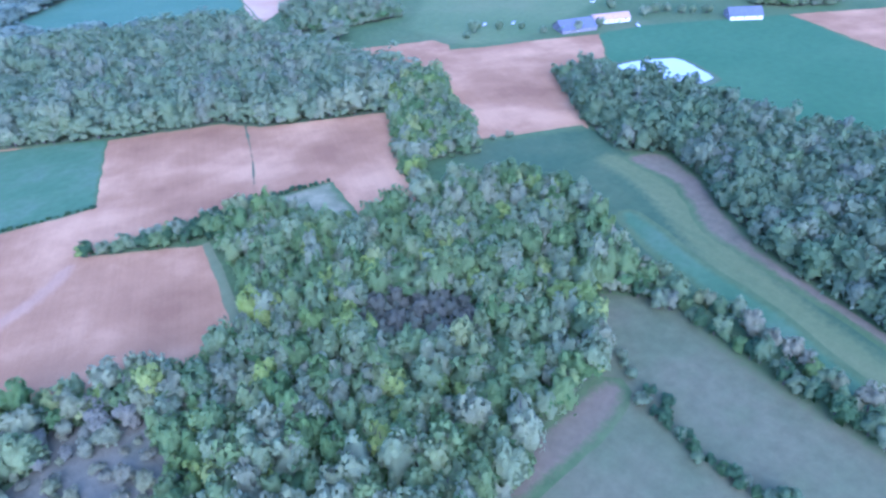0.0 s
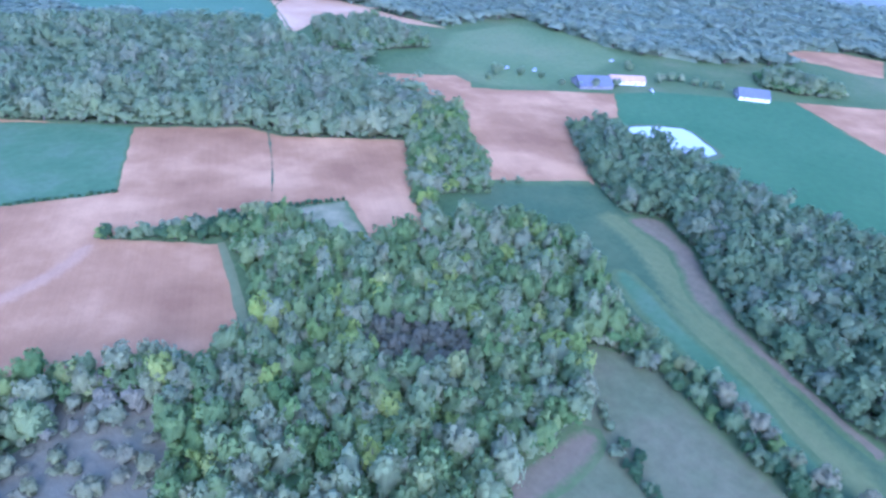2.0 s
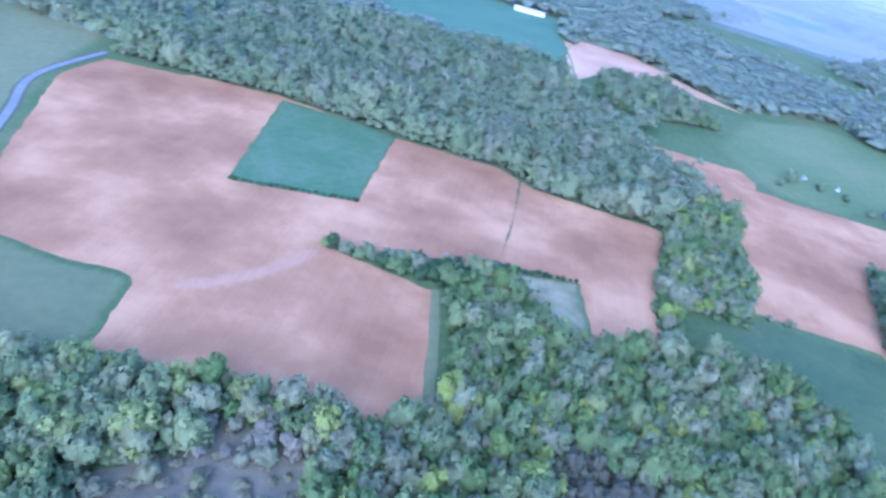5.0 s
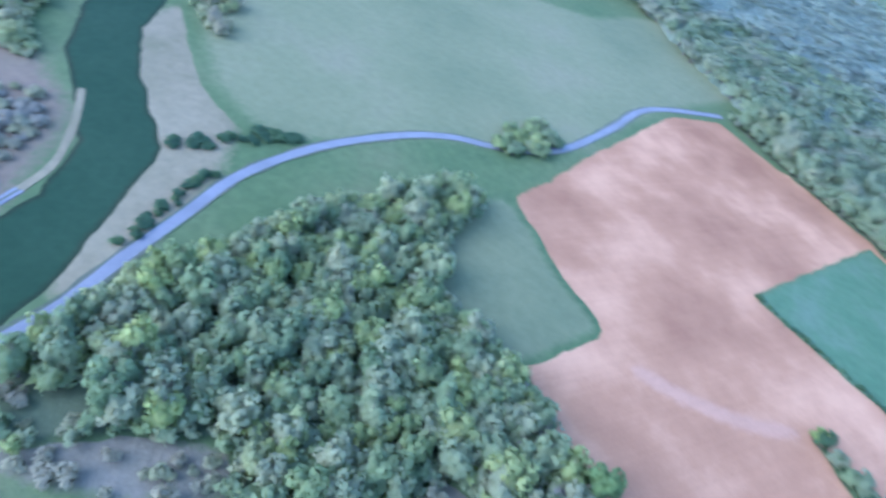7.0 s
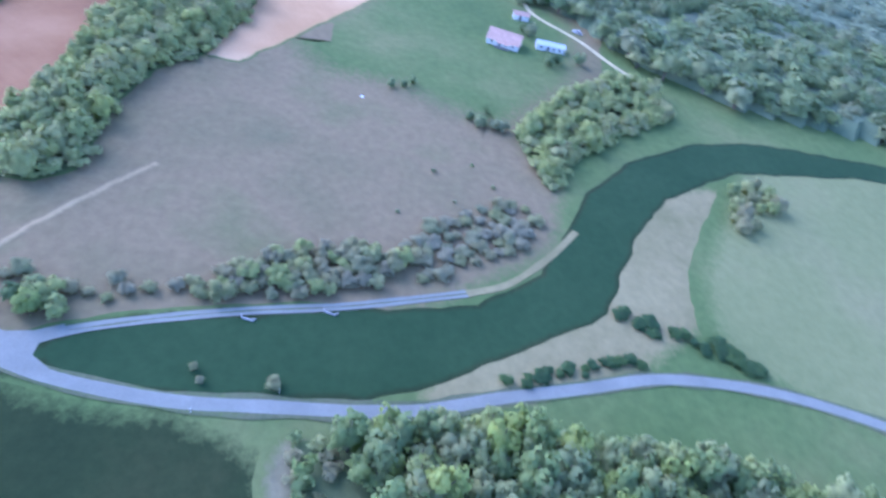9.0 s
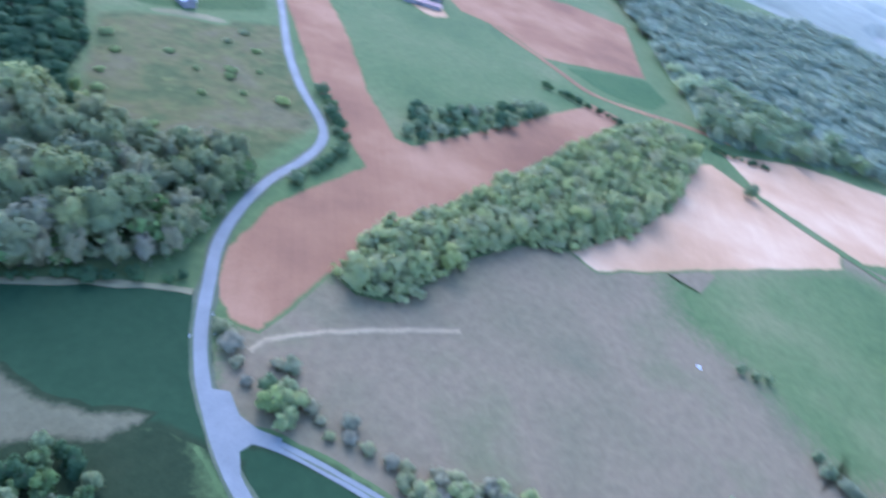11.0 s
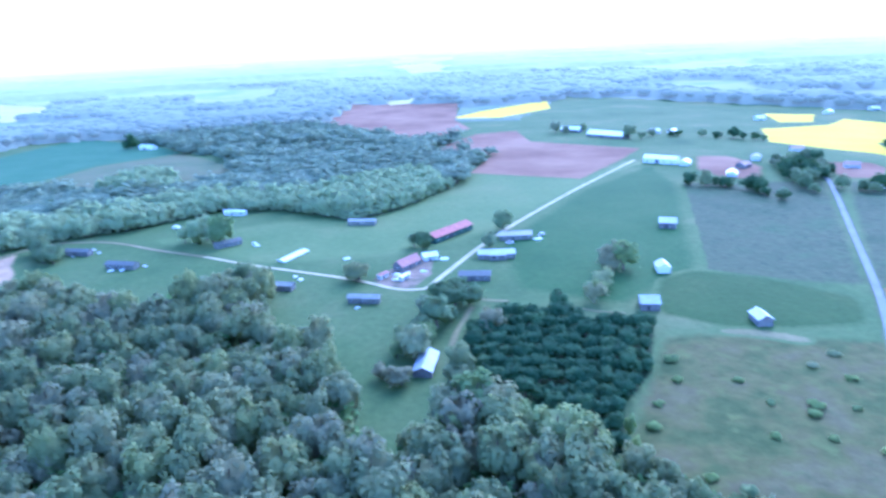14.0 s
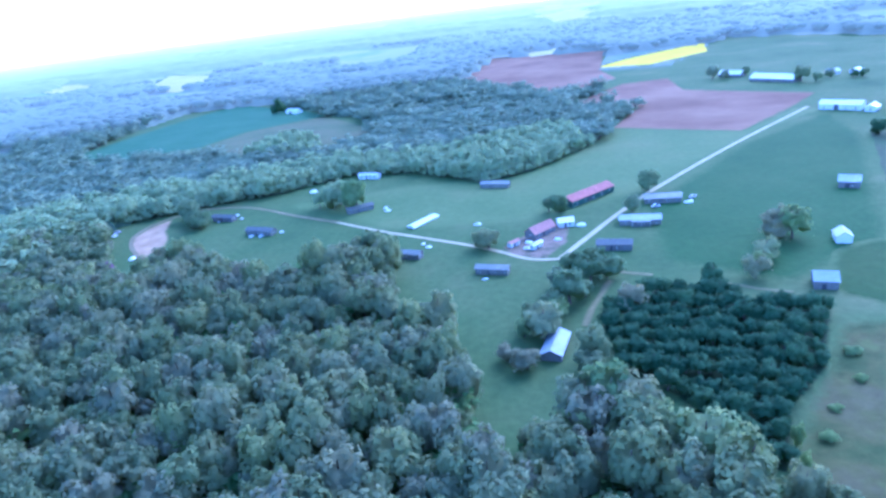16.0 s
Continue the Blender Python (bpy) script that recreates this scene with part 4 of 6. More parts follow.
def tree_things(name, places, width, height, mats, seed, label, category, group, shapes, crown_mat_name="crown"):
    """Single trees, each with a trunk and a crown, that share a few meshes."""
    r = np.random.default_rng(seed)
    kinds = []
    for k, (v, f, n) in enumerate(shapes):
        me = mesh_of("crown", v, f, [mats[k % len(mats)]], soft_shade=True, normals=n)
        tv, tf = TRUNKS[k % len(TRUNKS)]
        tm = bpy.data.meshes.get("trunk_kind_%d" % (k % len(TRUNKS))) or mesh_of("trunk_kind_%d" % (k % len(TRUNKS)), tv, tf, [BARK])
        kinds.append((me, tm))
    made = []
    for x, y in places:
        me, tm = kinds[r.integers(len(kinds))]
        root = tagged(new(name), label, category, group)
        s = r.choice((0.72, 0.86, 0.95, 1.05, 1.2, 1.36)) * r.uniform(0.95, 1.05)
        root.matrix_basis = Matrix.Translation((x, y, 0)) @ Matrix.Rotation(r.uniform(0, 6.28), 4, "Z") @ Matrix.Diagonal((width * s, width * s, height * s**0.8 * r.uniform(0.88, 1.12), 1))
        for part_name, data in (("trunk", tm), ("crown", me)):
            ob = new(part_name, data)
            ob.parent = root
        made.append(root)
    return made


def wood_stuff(name, places, width, height, mat, seed, label, shapes, category="wood"):
    """The many trees of a wood in one mesh."""
    r = np.random.default_rng(seed)
    V, F, A, S, N, n = [], [], [], [], [], 0
    tv, tf = trunk_mesh(3, 0, 3)
    tn = tv * (1, 1, 0) / (np.linalg.norm(tv * (1, 1, 0), axis=1)[:, None] + 1e-6)
    for x, y in places:
        v, f, vn = shapes[r.integers(len(shapes))]
        a, s = r.uniform(0, 6.28), r.choice((0.72, 0.86, 0.95, 1.05, 1.2, 1.36)) * r.uniform(0.95, 1.05)
        hs = height * s**0.8 * r.uniform(0.88, 1.12) * (0.78 + 0.4 * float(value_noise(np.array(x), np.array(y), 26.0, 8)))
        rot = np.array([[math.cos(a), math.sin(a), 0], [-math.sin(a), math.cos(a), 0], [0, 0, 1]])
        for vv, ff, nn, slot in ((v, f, vn, 0), (tv, tf, tn, 1)):
            V.append((vv @ rot) * (width * s, width * s, hs) + (x, y, 0))
            N.append(nn @ rot)
            F.append(ff + n)
            n += len(vv)
            A.append(np.full(len(ff), r.random() if slot == 0 else 0.5))
            S.append(np.full(len(ff), slot))
    me = mesh_of(name, np.concatenate(V), np.concatenate(F), [mat, BARK], np.concatenate(S), np.concatenate(A), True, np.concatenate(N))
    return tagged(new(name, me), label, category, kind="stuff")


def wood(name, outline, gap, width, height, mat, seed, label, singles=None, holes=(), shapes=None, floor=True, under=None):
    """A wood: single trees inside the stretch named by singles, the rest as one mesh."""
    places = scatter(outline, gap, seed, holes)
    if floor:
        field("floor_of_" + name, outline, 0.03, LITTER, "leaf litter and undergrowth below " + name.replace("_", " "), "woodland floor", 3.0, inset=0.5)
        r = np.random.default_rng(seed + 7)
        rim = []
        for (x0, y0), (x1, y1) in zip(outline, outline[1:] + outline[:1]):
            n = max(1, int(math.hypot(x1 - x0, y1 - y0) / 3.4))
            rim += [(x0 + (x1 - x0) * k / n, y0 + (y1 - y0) * k / n) for k in range(n)]
        rim = np.array(rim) + r.normal(size=(len(rim), 2)) * 0.9
        wood_stuff("undergrowth", rim, 5.2, 0.42 * height, mat, seed + 8, "low bushy undergrowth along the edge of " + name.replace("_", " "), EDGE_BUSHES, "undergrowth")
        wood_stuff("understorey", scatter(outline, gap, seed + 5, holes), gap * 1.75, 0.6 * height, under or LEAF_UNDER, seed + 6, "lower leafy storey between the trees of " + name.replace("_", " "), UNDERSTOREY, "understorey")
    pick = inside(places, singles) if singles else np.zeros(len(places), bool)
    if pick.any():
        tree_things("tree", places[pick], width, height, [mat], seed + 1, "broadleaved tree in spring leaf within " + name.replace("_", " "), "tree", "trees of " + name.replace("_", " "), shapes or CROWNS)
    if (~pick).any():
        wood_stuff(name, places[~pick], width, height, mat, seed + 2, label, shapes or CROWNS_LO)


GLADE_A = [(-149, -76), (-158, -78), (-168, -70), (-175, -60), (-171, -50), (-162, -47), (-153, -53), (-147, -66)]
wood("west_wood", WOOD_A, 4.5, 7.2, 11.2, LEAF, 11, "mixed spring wood of fresh green and grey budding trees",
     [(-160, -10), (-110, -30), (-80, -60), (-108, -64), (-130, -40)], [GLADE_A], CROWNS)
wood("brown_copse", GLADE_A, 4.2, 5.2, 6.6, LEAF_BARE, 13, "bare mauve-grey trees in a hollow of the wood", under=LEAF_BARE)
SCRUB_ROAD = [(18, -30), (17, -40), (10, -46), (-2, -50), (-14, -57), (-24, -63), (-28, -58), (-16, -43), (-1, -33), (8, -29)]
wood("near_wood", WOOD_B, 4.5, 7.5, 9.4, LEAF_NEAR, 17, "mixed spring wood beside the road",
     [(30, -30), (30, -85), (-5, -85), (-12, -60), (0, -30)], [SCRUB_ROAD], CROWNS, under=LEAF_NEAR)
wood("scrub_thicket", [(-46, -117), (-76, -103), (-98, -94), (-96, -78), (-84, -84), (-60, -92), (-50, -100)], 5.4, 5.2, 6.5, LEAF_LILAC, 19, "thin grey leafless thicket in scrub", floor=False)
wood("scrub_saplings", [(-60, -90), (-94, -76), (-94, -62), (-86, -48), (-58, -40), (-30, -50), (-46, -66), (-48, -88)], 9.0, 5.0, 5.0, LEAF_GREY, 20, "scattered saplings in a grey scrubby clearing", floor=False)
for where, seed in ((SCRUB_W, 151), (SCRUB_ROAD, 152)):
    wood_stuff("scrub_brush", scatter(where, 6.4, seed), 4.2, 2.4, LEAF_GREY, seed + 10, "low grey brush over a scrubby clearing", BUSHES_LO, "brush")
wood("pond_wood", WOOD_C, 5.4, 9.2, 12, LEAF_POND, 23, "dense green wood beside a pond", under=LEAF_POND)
wood("hedge_wood", WOOD_D, 4.4, 6.8, 9, LEAF, 29, "narrow belt of trees between tilled fields")
wood("long_wood", WOOD_E, 6.6, 10.4, 13, LEAF_DARK, 31, "long belt of wood behind the tilled fields", under=LEAF_DARK)
wood("small_copse", WOOD_F, 6.0, 7.5, 10, LEAF_DARK, 37, "small copse in a far meadow")
wood("wood_strip", WOOD_G, 4.2, 6.6, 7.5, LEAF_LIGHT, 41, "yellow-green strip of young trees between fields", under=LEAF_LIGHT)
wood("tall_wood", WOOD_I, 7.6, 12.4, 15.5, LEAF_TALL, 43, "tall grey-green wood below the settlement",
     [(30, 66), (105, 70), (110, 110), (50, 150), (26, 180), (0, 160), (25, 110)], shapes=CROWNS_TALL)
wood("low_wood", WOOD_J, 5.0, 7.2, 9.5, LEAF_TALL, 45, "lower end of a tall wood beside the road bend", WOOD_J, shapes=CROWNS_TALL)
wood("west_belt", [(-522, -136), (-542, -152), (-562, -126), (-562, -98), (-546, -97), (-529, -116)], 6.0, 9.0, 10, LEAF_DARK, 46, "belt of trees behind a blue-roofed barn")
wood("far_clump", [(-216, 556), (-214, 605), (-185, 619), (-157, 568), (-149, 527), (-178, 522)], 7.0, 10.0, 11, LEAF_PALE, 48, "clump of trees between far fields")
wood("farm_wood", WOOD_K, 6.0, 8.0, 11, LEAF_DARK, 47, "wood behind a farmhouse")
wood("creek_wood", WOOD_L, 5.0, 6.5, 6, LEAF_LIGHT, 53, "pale green budding trees at the end of a lane", under=LEAF_LIGHT)
wood("loop_wood", [(-275, 365), (-236, 374), (-227, 352), (-214, 332), (-204, 319), (-198, 304), (-182, 290), (-179, 269), (-235, 271), (-262, 300)], 7.0, 11.0, 11, LEAF_TALL, 57, "grey-green wood round a turning place", under=LEAF_TALL)
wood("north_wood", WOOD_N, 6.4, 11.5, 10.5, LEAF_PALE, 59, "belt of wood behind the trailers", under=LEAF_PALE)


def along(pts, gap, spread, seed):
    """Places strung along a line."""
    r = np.random.default_rng(seed)
    line = smooth_line(pts, gap)
    return line + r.normal(size=line.shape) * spread


tree_things("hedge_tree", along([(-111, -169.5), (-131, -161), (-145, -156), (-163, -150)], 2.4, 0.7, 61).tolist() + scatter([(-124, -162), (-158, -159), (-167, -157), (-160, -150), (-143, -148), (-130, -156)], 3.8, 161).tolist(), 5.6, 5.0, [LEAF_DEEP, LEAF, LEAF_DARK], 62, "bushy hedge tree between tilled fields", "hedge", "hedge between the red fields", CROWNS[:3])
tree_things("hedge_bush", along([(-169, -160), (-182, -155), (-195, -151)], 2.0, 0.3, 63), 2.6, 1.8, [LEAF_DEEP], 64, "low dark hedge bush along a plot", "bush", "hedge of the pale plot", CROWNS[:2])
tree_things("hedge_bush", along([(-82, -214), (-103, -208), (-126, -202)], 2.2, 0.3, 65), 2.6, 1.3, [LEAF_DEEP], 66, "low dark bush along the green square", "bush", "hedge of the green square", CROWNS[:2])
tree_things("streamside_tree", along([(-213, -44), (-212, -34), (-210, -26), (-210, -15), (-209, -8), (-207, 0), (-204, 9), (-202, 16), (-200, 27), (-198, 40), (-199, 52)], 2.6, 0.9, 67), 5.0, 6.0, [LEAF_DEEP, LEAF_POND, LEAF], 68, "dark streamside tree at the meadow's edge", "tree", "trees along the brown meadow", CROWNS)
tree_things("streamside_tree", along([(-226, -49), (-220, -39), (-217, -26), (-216, -14), (-215, -3), (-212, 8), (-210, 19), (-206, 28), (-205, 40), (-206, 52)], 3.2, 1.3, 267), 6.0, 6.5, [LEAF_GREY, LEAF, LEAF_NEAR, LEAF_GREY], 268, "pale budding streamside tree in a thicket", "tree", "trees along the brown meadow", CROWNS)
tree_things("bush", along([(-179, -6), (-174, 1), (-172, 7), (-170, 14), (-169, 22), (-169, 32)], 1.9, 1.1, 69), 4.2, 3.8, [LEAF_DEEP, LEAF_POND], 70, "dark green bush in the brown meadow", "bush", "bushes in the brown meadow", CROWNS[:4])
tree_things("bush", [(-185, -17), (-183, -15), (-181, -12), (-262, -128), (-268, -124), (-302, -112), (-307, -109)], 4.0, 3.5, [LEAF_DARK], 71, "lone dark green bush in grass", "bush", "lone bushes", CROWNS[:3])
lane_bushes = scatter([(50, -6), (58, -10), (68, -24), (74, -40), (70, -52), (62, -50), (56, -36), (51, -18)], 3.3, 73)
tree_things("lane_tree", lane_bushes, 5.4, 3.6, [LEAF_LILAC, LEAF_LIGHT, LEAF_GREY], 74, "grey-green budding tree beside the lane", "tree", "trees along the side lane", CROWNS)
tree_things("lane_bush", scatter([(62, -50), (74, -50), (90, -64), (104, -84), (96, -90), (84, -86), (68, -68)], 3.9, 75), 5.4, 2.0, [LEAF_LILAC, LEAF_GREY], 76, "grey leafless bush beside the lane", "bush", "bushes along the side lane", CROWNS[:3])
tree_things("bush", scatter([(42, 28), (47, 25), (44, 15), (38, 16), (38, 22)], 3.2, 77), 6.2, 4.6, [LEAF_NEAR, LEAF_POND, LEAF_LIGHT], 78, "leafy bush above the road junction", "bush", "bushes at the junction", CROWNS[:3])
tree_things("hill_bush", along([(160, -45), (164, -53)], 3.0, 1.0, 79).tolist() + along([(146, -72), (142, -84)], 3.0, 1.0, 80).tolist(), 4.4, 3.6, [LEAF_DARK], 81, "dark bush on the hillside's edge", "bush", "bushes on the hillside", CROWNS[:3])
tree_things("hollow_tree", scatter([(157, 96), (178, 108), (226, 98), (258, 90), (230, 80), (162, 88)], 6.2, 83), 5.6, 4.2, [NEEDLE, LEAF_DARK], 84, "dark green tree in a grassy hollow", "tree", "dark trees in the hollow", CROWNS)
tree_things("roadside_bush", scatter([(11, -195), (18, -211), (12, -227), (1, -222), (2, -206)], 5.0, 85), 8.5, 5.0, [LEAF_NEAR, LEAF_YELLOW], 86, "yellow-green bush beside the road", "bush", "bushes at the road's bend", CROWNS[:3])
tree_things("meadow_bush", along([(62, -108), (58, -112), (56, -124), (51, -134), (48, -140)], 1.7, 1.4, 87), 5.4, 1.6, [LEAF_DEEP], 88, "low dark bush in the bleached grass", "bush", "bushes in the tan strip", CROWNS[:3])
tree_things("roadside_bush", along([(46, -108), (44, -98), (40, -86), (37, -76)], 1.8, 0.8, 89), 4.0, 1.5, [LEAF_DEEP], 90, "low bush along the road", "bush", "roadside bushes", CROWNS[:3])
tree_things("verge_tree", scatter([(-52, 82), (-34, 79), (-24, 70), (-16, 58), (-10, 46), (-7, 38), (-20, 38), (-40, 48), (-56, 70)], 4.6, 105), 6.2, 6.2, [LEAF_NEAR, LEAF_LIGHT, LEAF_GREY], 106, "pale budding tree below the dark crop", "tree", "trees below the crop", CROWNS[:4])
tree_things("verge_tree", scatter([(1, 38), (7, 36), (7, 28), (5, 22), (-1, 22), (-8, 28), (-10, 36)], 3.6, 109), 4.6, 5.0, [LEAF_DEEP, LEAF], 110, "deep green bushy tree beside the road", "tree", "trees beside the junction", CROWNS[:4])
tree_things("grey_shrub", [(47, 13), (46, 9), (49, 6), (44, 40), (42.5, 35), (41, 30), (46, 43), (50, 2), (49, 30), (48, 25), (46, 20), (47, 17), (45, 46), (52, -3), (54, -6), (51, 28), (52, 9)], 5.2, 2.6, [LEAF_GREY, LEAF_LILAC], 112, "grey leafless shrub above the road junction", "bush", "grey shrubs at the junction", CROWNS[:2])
tree_things("bank_tree", scatter([(120, -150), (134, -166), (130, -182), (108, -165), (102, -154)], 6.0, 107), 6.0, 5.0, [LEAF_GREY, LEAF_LIGHT], 108, "pale budding tree in bleached grass", "tree", "trees in the bleached grass", CROWNS[:4])
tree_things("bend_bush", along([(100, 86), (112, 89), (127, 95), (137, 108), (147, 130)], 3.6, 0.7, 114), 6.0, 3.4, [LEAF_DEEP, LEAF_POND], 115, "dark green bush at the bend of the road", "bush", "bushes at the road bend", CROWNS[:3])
tree_things("lane_hedge_bush", along([(276, 104), (279, 96), (282, 82), (286, 64)], 3.0, 0.6, 117).tolist() + along([(313, 38), (320, 30), (327, 15), (339, -1)], 3.4, 0.7, 119).tolist(), 4.0, 3.0, [LEAF_DEEP], 118, "dark hedge bush along a farm track", "bush", "hedge of the farm track", CROWNS[:3])
tree_things("field_tree", [(289, -6)], 7.0, 7.0, [LEAF_DARK], 91, "lone round tree on a field track", "tree", "", CROWNS[:1])
tree_things("yard_tree", [(-174, 364), (-184, 372), (-186, 380), (26, 338), (21, 340), (74, 360), (60, 329), (-190, 386), (-180, 367), (-176, 372), (21, 234), (27, 239), (19, 246), (30, 250), (33, 262), (25, 256), (37, 255), (14, 228)],
            13.0, 10.5, [LEAF_DARK, LEAF_POND], 92, "round shade tree among the sheds", "tree", "yard trees", CROWNS_TALL[:5])
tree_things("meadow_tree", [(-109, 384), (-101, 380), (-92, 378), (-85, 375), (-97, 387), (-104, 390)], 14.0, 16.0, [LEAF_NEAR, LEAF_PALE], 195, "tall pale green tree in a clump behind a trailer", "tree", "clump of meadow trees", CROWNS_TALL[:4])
tree_things("barn_side_tree", [(8, 219), (10, 210), (4, 212), (22, 186), (24, 194), (16, 222)], 12.0, 10.5, [LEAF_NEAR, LEAF_TALL], 192, "pale green spreading tree close to a tin barn", "tree", "trees round the tin barn", CROWNS_TALL[:4])
tree_things("budding_tree", [(4, 192), (-2, 197), (41, 227), (38, 224), (-9, 296), (-12, 299)], 12.0, 9.0, [LEAF_GREY], 193, "grey-mauve budding tree near the sheds", "tree", "budding trees", CROWNS_TALL[1:4])
tree_things("front_tree", [(24, 160), (33, 152), (42, 141), (16, 152), (29, 143), (38, 133), (48, 124)], 14.0, 16.5, [LEAF_LIGHT, LEAF_NEAR, LEAF_LIGHT], 194, "tall yellow-green tree at the wood's upper edge", "tree", "yellow-green wood edge trees", CROWNS_TALL[:5])
tree_things("bare_tree", [(97, 260), (94, 254), (88, 244)], 10.5, 8.0, [LEAF_GREY, LEAF_LIGHT], 93, "mauve-grey budding tree in the yard grass", "tree", "budding trees", CROWNS)
tree_things("yellow_tree", [(65, 150), (62, 139), (-142, -78), (-144, -66), (-122, -75), (-120, -91), (-139, -54), (-118, -45), (-165, -19), (-142, -20), (-132, -16), (5, -92), (0, -107), (-23, -95), (-35, -88), (-38, -81), (-40, -70), (-5, -66), (12, -140), (4, -150)], 5.2, 9.6, [LEAF_YELLOW], 94, "fresh yellow-green tree standing out from the wood", "tree", "yellow-green trees", CROWNS)
tree_things("edge_bush", along([(-60, 104), (-31, 98), (-5, 91), (17, 81), (40, 68), (47, 64)], 3.4, 0.8, 124), 4.6, 3.0, [LEAF_DEEP], 125, "dark bush at the foot of the wood", "bush", "undergrowth at the wood's foot", CROWNS[:3])
tree_things("edge_tree", along([(-60, 108), (-31, 103), (-5, 96), (17, 86), (36, 76), (50, 73)], 6.5, 1.2, 121), 6.0, 9.0, [LEAF_LILAC, LEAF_GREY], 122, "lilac-grey budding tree at the wood's foot", "tree", "budding trees at the wood's foot", CROWNS_TALL[:4])
tree_things("great_tree", [(111, 284), (107, 279), (114, 279)], 16, 14, [LEAF_GREY, LEAF_NEAR], 123, "large grey-green budding tree in the pasture", "tree", "large pasture trees", CROWNS_TALL[:2])
tree_things("redbud", [(-193, 302), (-50, 183), (-58, 188)], 7.5, 11, [LEAF_PURPLE], 111, "redbud tree in dull purple blossom", "tree", "redbuds", CROWNS[:2])
tree_things("tall_cedar", [(72, 240)], 11, 11, [NEEDLE], 95, "dark round evergreen at the plantation's edge", "tree", "", CROWNS[:1])
tree_things("rough_bush", [(73, 153), (80, 164), (87, 187), (92, 176), (112, 158), (118, 138), (134, 150), (144, 166), (78, 128), (84, 122), (120, 150), (124, 154), (138, 176), (110, 172), (96, 190), (150, 182), (128, 128), (104, 142)], 5.4, 1.5, [LEAF_YELLOW, LEAF_NEAR], 97, "yellow-green bush in rough grass", "bush", "bushes in the rough grass", CROWNS[:3])

# pine plantation in rows
PINES = [(31, 229), (53, 242), (76, 230), (102, 217), (86, 184), (69, 164), (60, 141), (49, 150), (44, 174), (30, 188)]
axis, across = np.array([0.965, -0.26]), np.array([0.26, 0.965])
rows = np.array([axis * (u + 1.8 * math.sin(j * 2.1)) + across * v + (66, 190) for j, v in enumerate(np.arange(-62, 64, 8.6)) for u in np.arange(-60, 60, 3.0)])
rows = rows + np.random.default_rng(98).normal(size=rows.shape) * 0.5
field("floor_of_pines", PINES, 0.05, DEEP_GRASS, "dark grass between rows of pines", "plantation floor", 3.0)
tree_things("pine", rows[inside(rows, PINES)], 6.8, 6.0, [NEEDLE], 99, "dark bushy pine in a plantation row", "pine tree", "pine plantation", CROWNS_TALL[:5])

# ---- far woods to the horizon ----
CLEAR = [[(-40, -340), (60, -420), (170, -330), (190, -190), (215, -150), (300, -100), (420, -110), (440, -60), (330, 30), (480, 150), (600, 260), (600, 420), (520, 520), (390, 440), (240, 560), (110, 560), (60, 480), (16, 424), (-11, 404), (-60, 446), (-104, 457),
          (-128, 438), (-152, 422), (-186, 413), (-208, 399), (-231, 388), (-240, 330), (-250, 200), (-250, 60), (-345, 40), (-450, 50), (-600, 40), (-640, -135), (-607, -150), (-535, -186), (-496, -240), (-506, -344), (-412, -349), (-300, -290), (-300, -210), (-160, -270), (-70, -330)],
         [(-282, -375), (-292, -300), (-340, -310), (-412, -349), (-400, -400), (-330, -480)], TEAL, PINK_SW, CROP_NW, RED_FAR, RED_FAR_B, RAPE_A, RAPE_B, RAPE_C, RAPE_D, CREAM_A, CREAM_B, CREAM_C, CREAM_D,
         [(-392, 585), (-434, 726), (-428, 904), (-305, 893), (-206, 750), (-141, 680), (-126, 604), (-143, 540), (-209, 545), (-302, 592)],
         RED_WEST, BUFF_NW, [(-600, 40), (-680, -60), (-700, -118), (-661, -140), (-613, -163), (-590, -100)],
         [(110, 560), (160, 760), (330, 1090), (470, 911), (600, 700), (560, 500), (400, 440), (240, 540)]]


def wooded(x, y):
    """Whether far woods grow at a place: everywhere but in the clearings and in uneven far fields."""
    p = np.stack([x, y], 1)
    free = np.ones(len(x), bool)
    for c in CLEAR:
        free &= ~inside(p, c)
    far = np.hypot(x, y)
    patch = value_noise(x, y * 1.6, 260.0, 3) * 0.6 + value_noise(x, y, 120.0, 4) * 0.4
    return free & ((patch < 0.6) | (far < 720))


turn = np.arange(600) * 2 * math.pi / 600
reach = 250 * (4300 / 250) ** (np.arange(150) / 149)
rr, tt = np.meshgrid(reach, turn, indexing="ij")
fx, fy = (rr * np.cos(tt)).ravel() - 60, (rr * np.sin(tt)).ravel() + 20
up = wooded(fx, fy)
ring_up = up.reshape(150, 600)
deep_in = ring_up & np.roll(ring_up, 1, 1) & np.roll(ring_up, -1, 1)
deep_in[1:] &= ring_up[:-1]
deep_in[:-1] &= ring_up[1:]
up = np.where(np.hypot(fx, fy) < 900, deep_in.ravel(), up)
in_clear = np.zeros(len(fx), bool)
for c in CLEAR:
    in_clear |= inside(np.stack([fx, fy], 1), c)
near = np.clip((np.hypot(fx, fy) - 900) / 120, 0, 1)
fz = np.where(up, 5.2 + 1.8 * near + (0.8 + 4.2 * near) * value_noise(fx, fy, 11.0, 1) + 3 * near * value_noise(fx, fy, 60.0, 2), np.where(in_clear | (np.hypot(fx, fy) < 850), -1.5, 0.4))
idx = np.arange(150 * 600).reshape(150, 600)
a, b = idx[:-1], idx[1:]
quads = np.stack([a, b, np.roll(b, -1, 1), np.roll(a, -1, 1)], -1).reshape(-1, 4)
quads = quads[(fz[quads] > 0).any(1)]
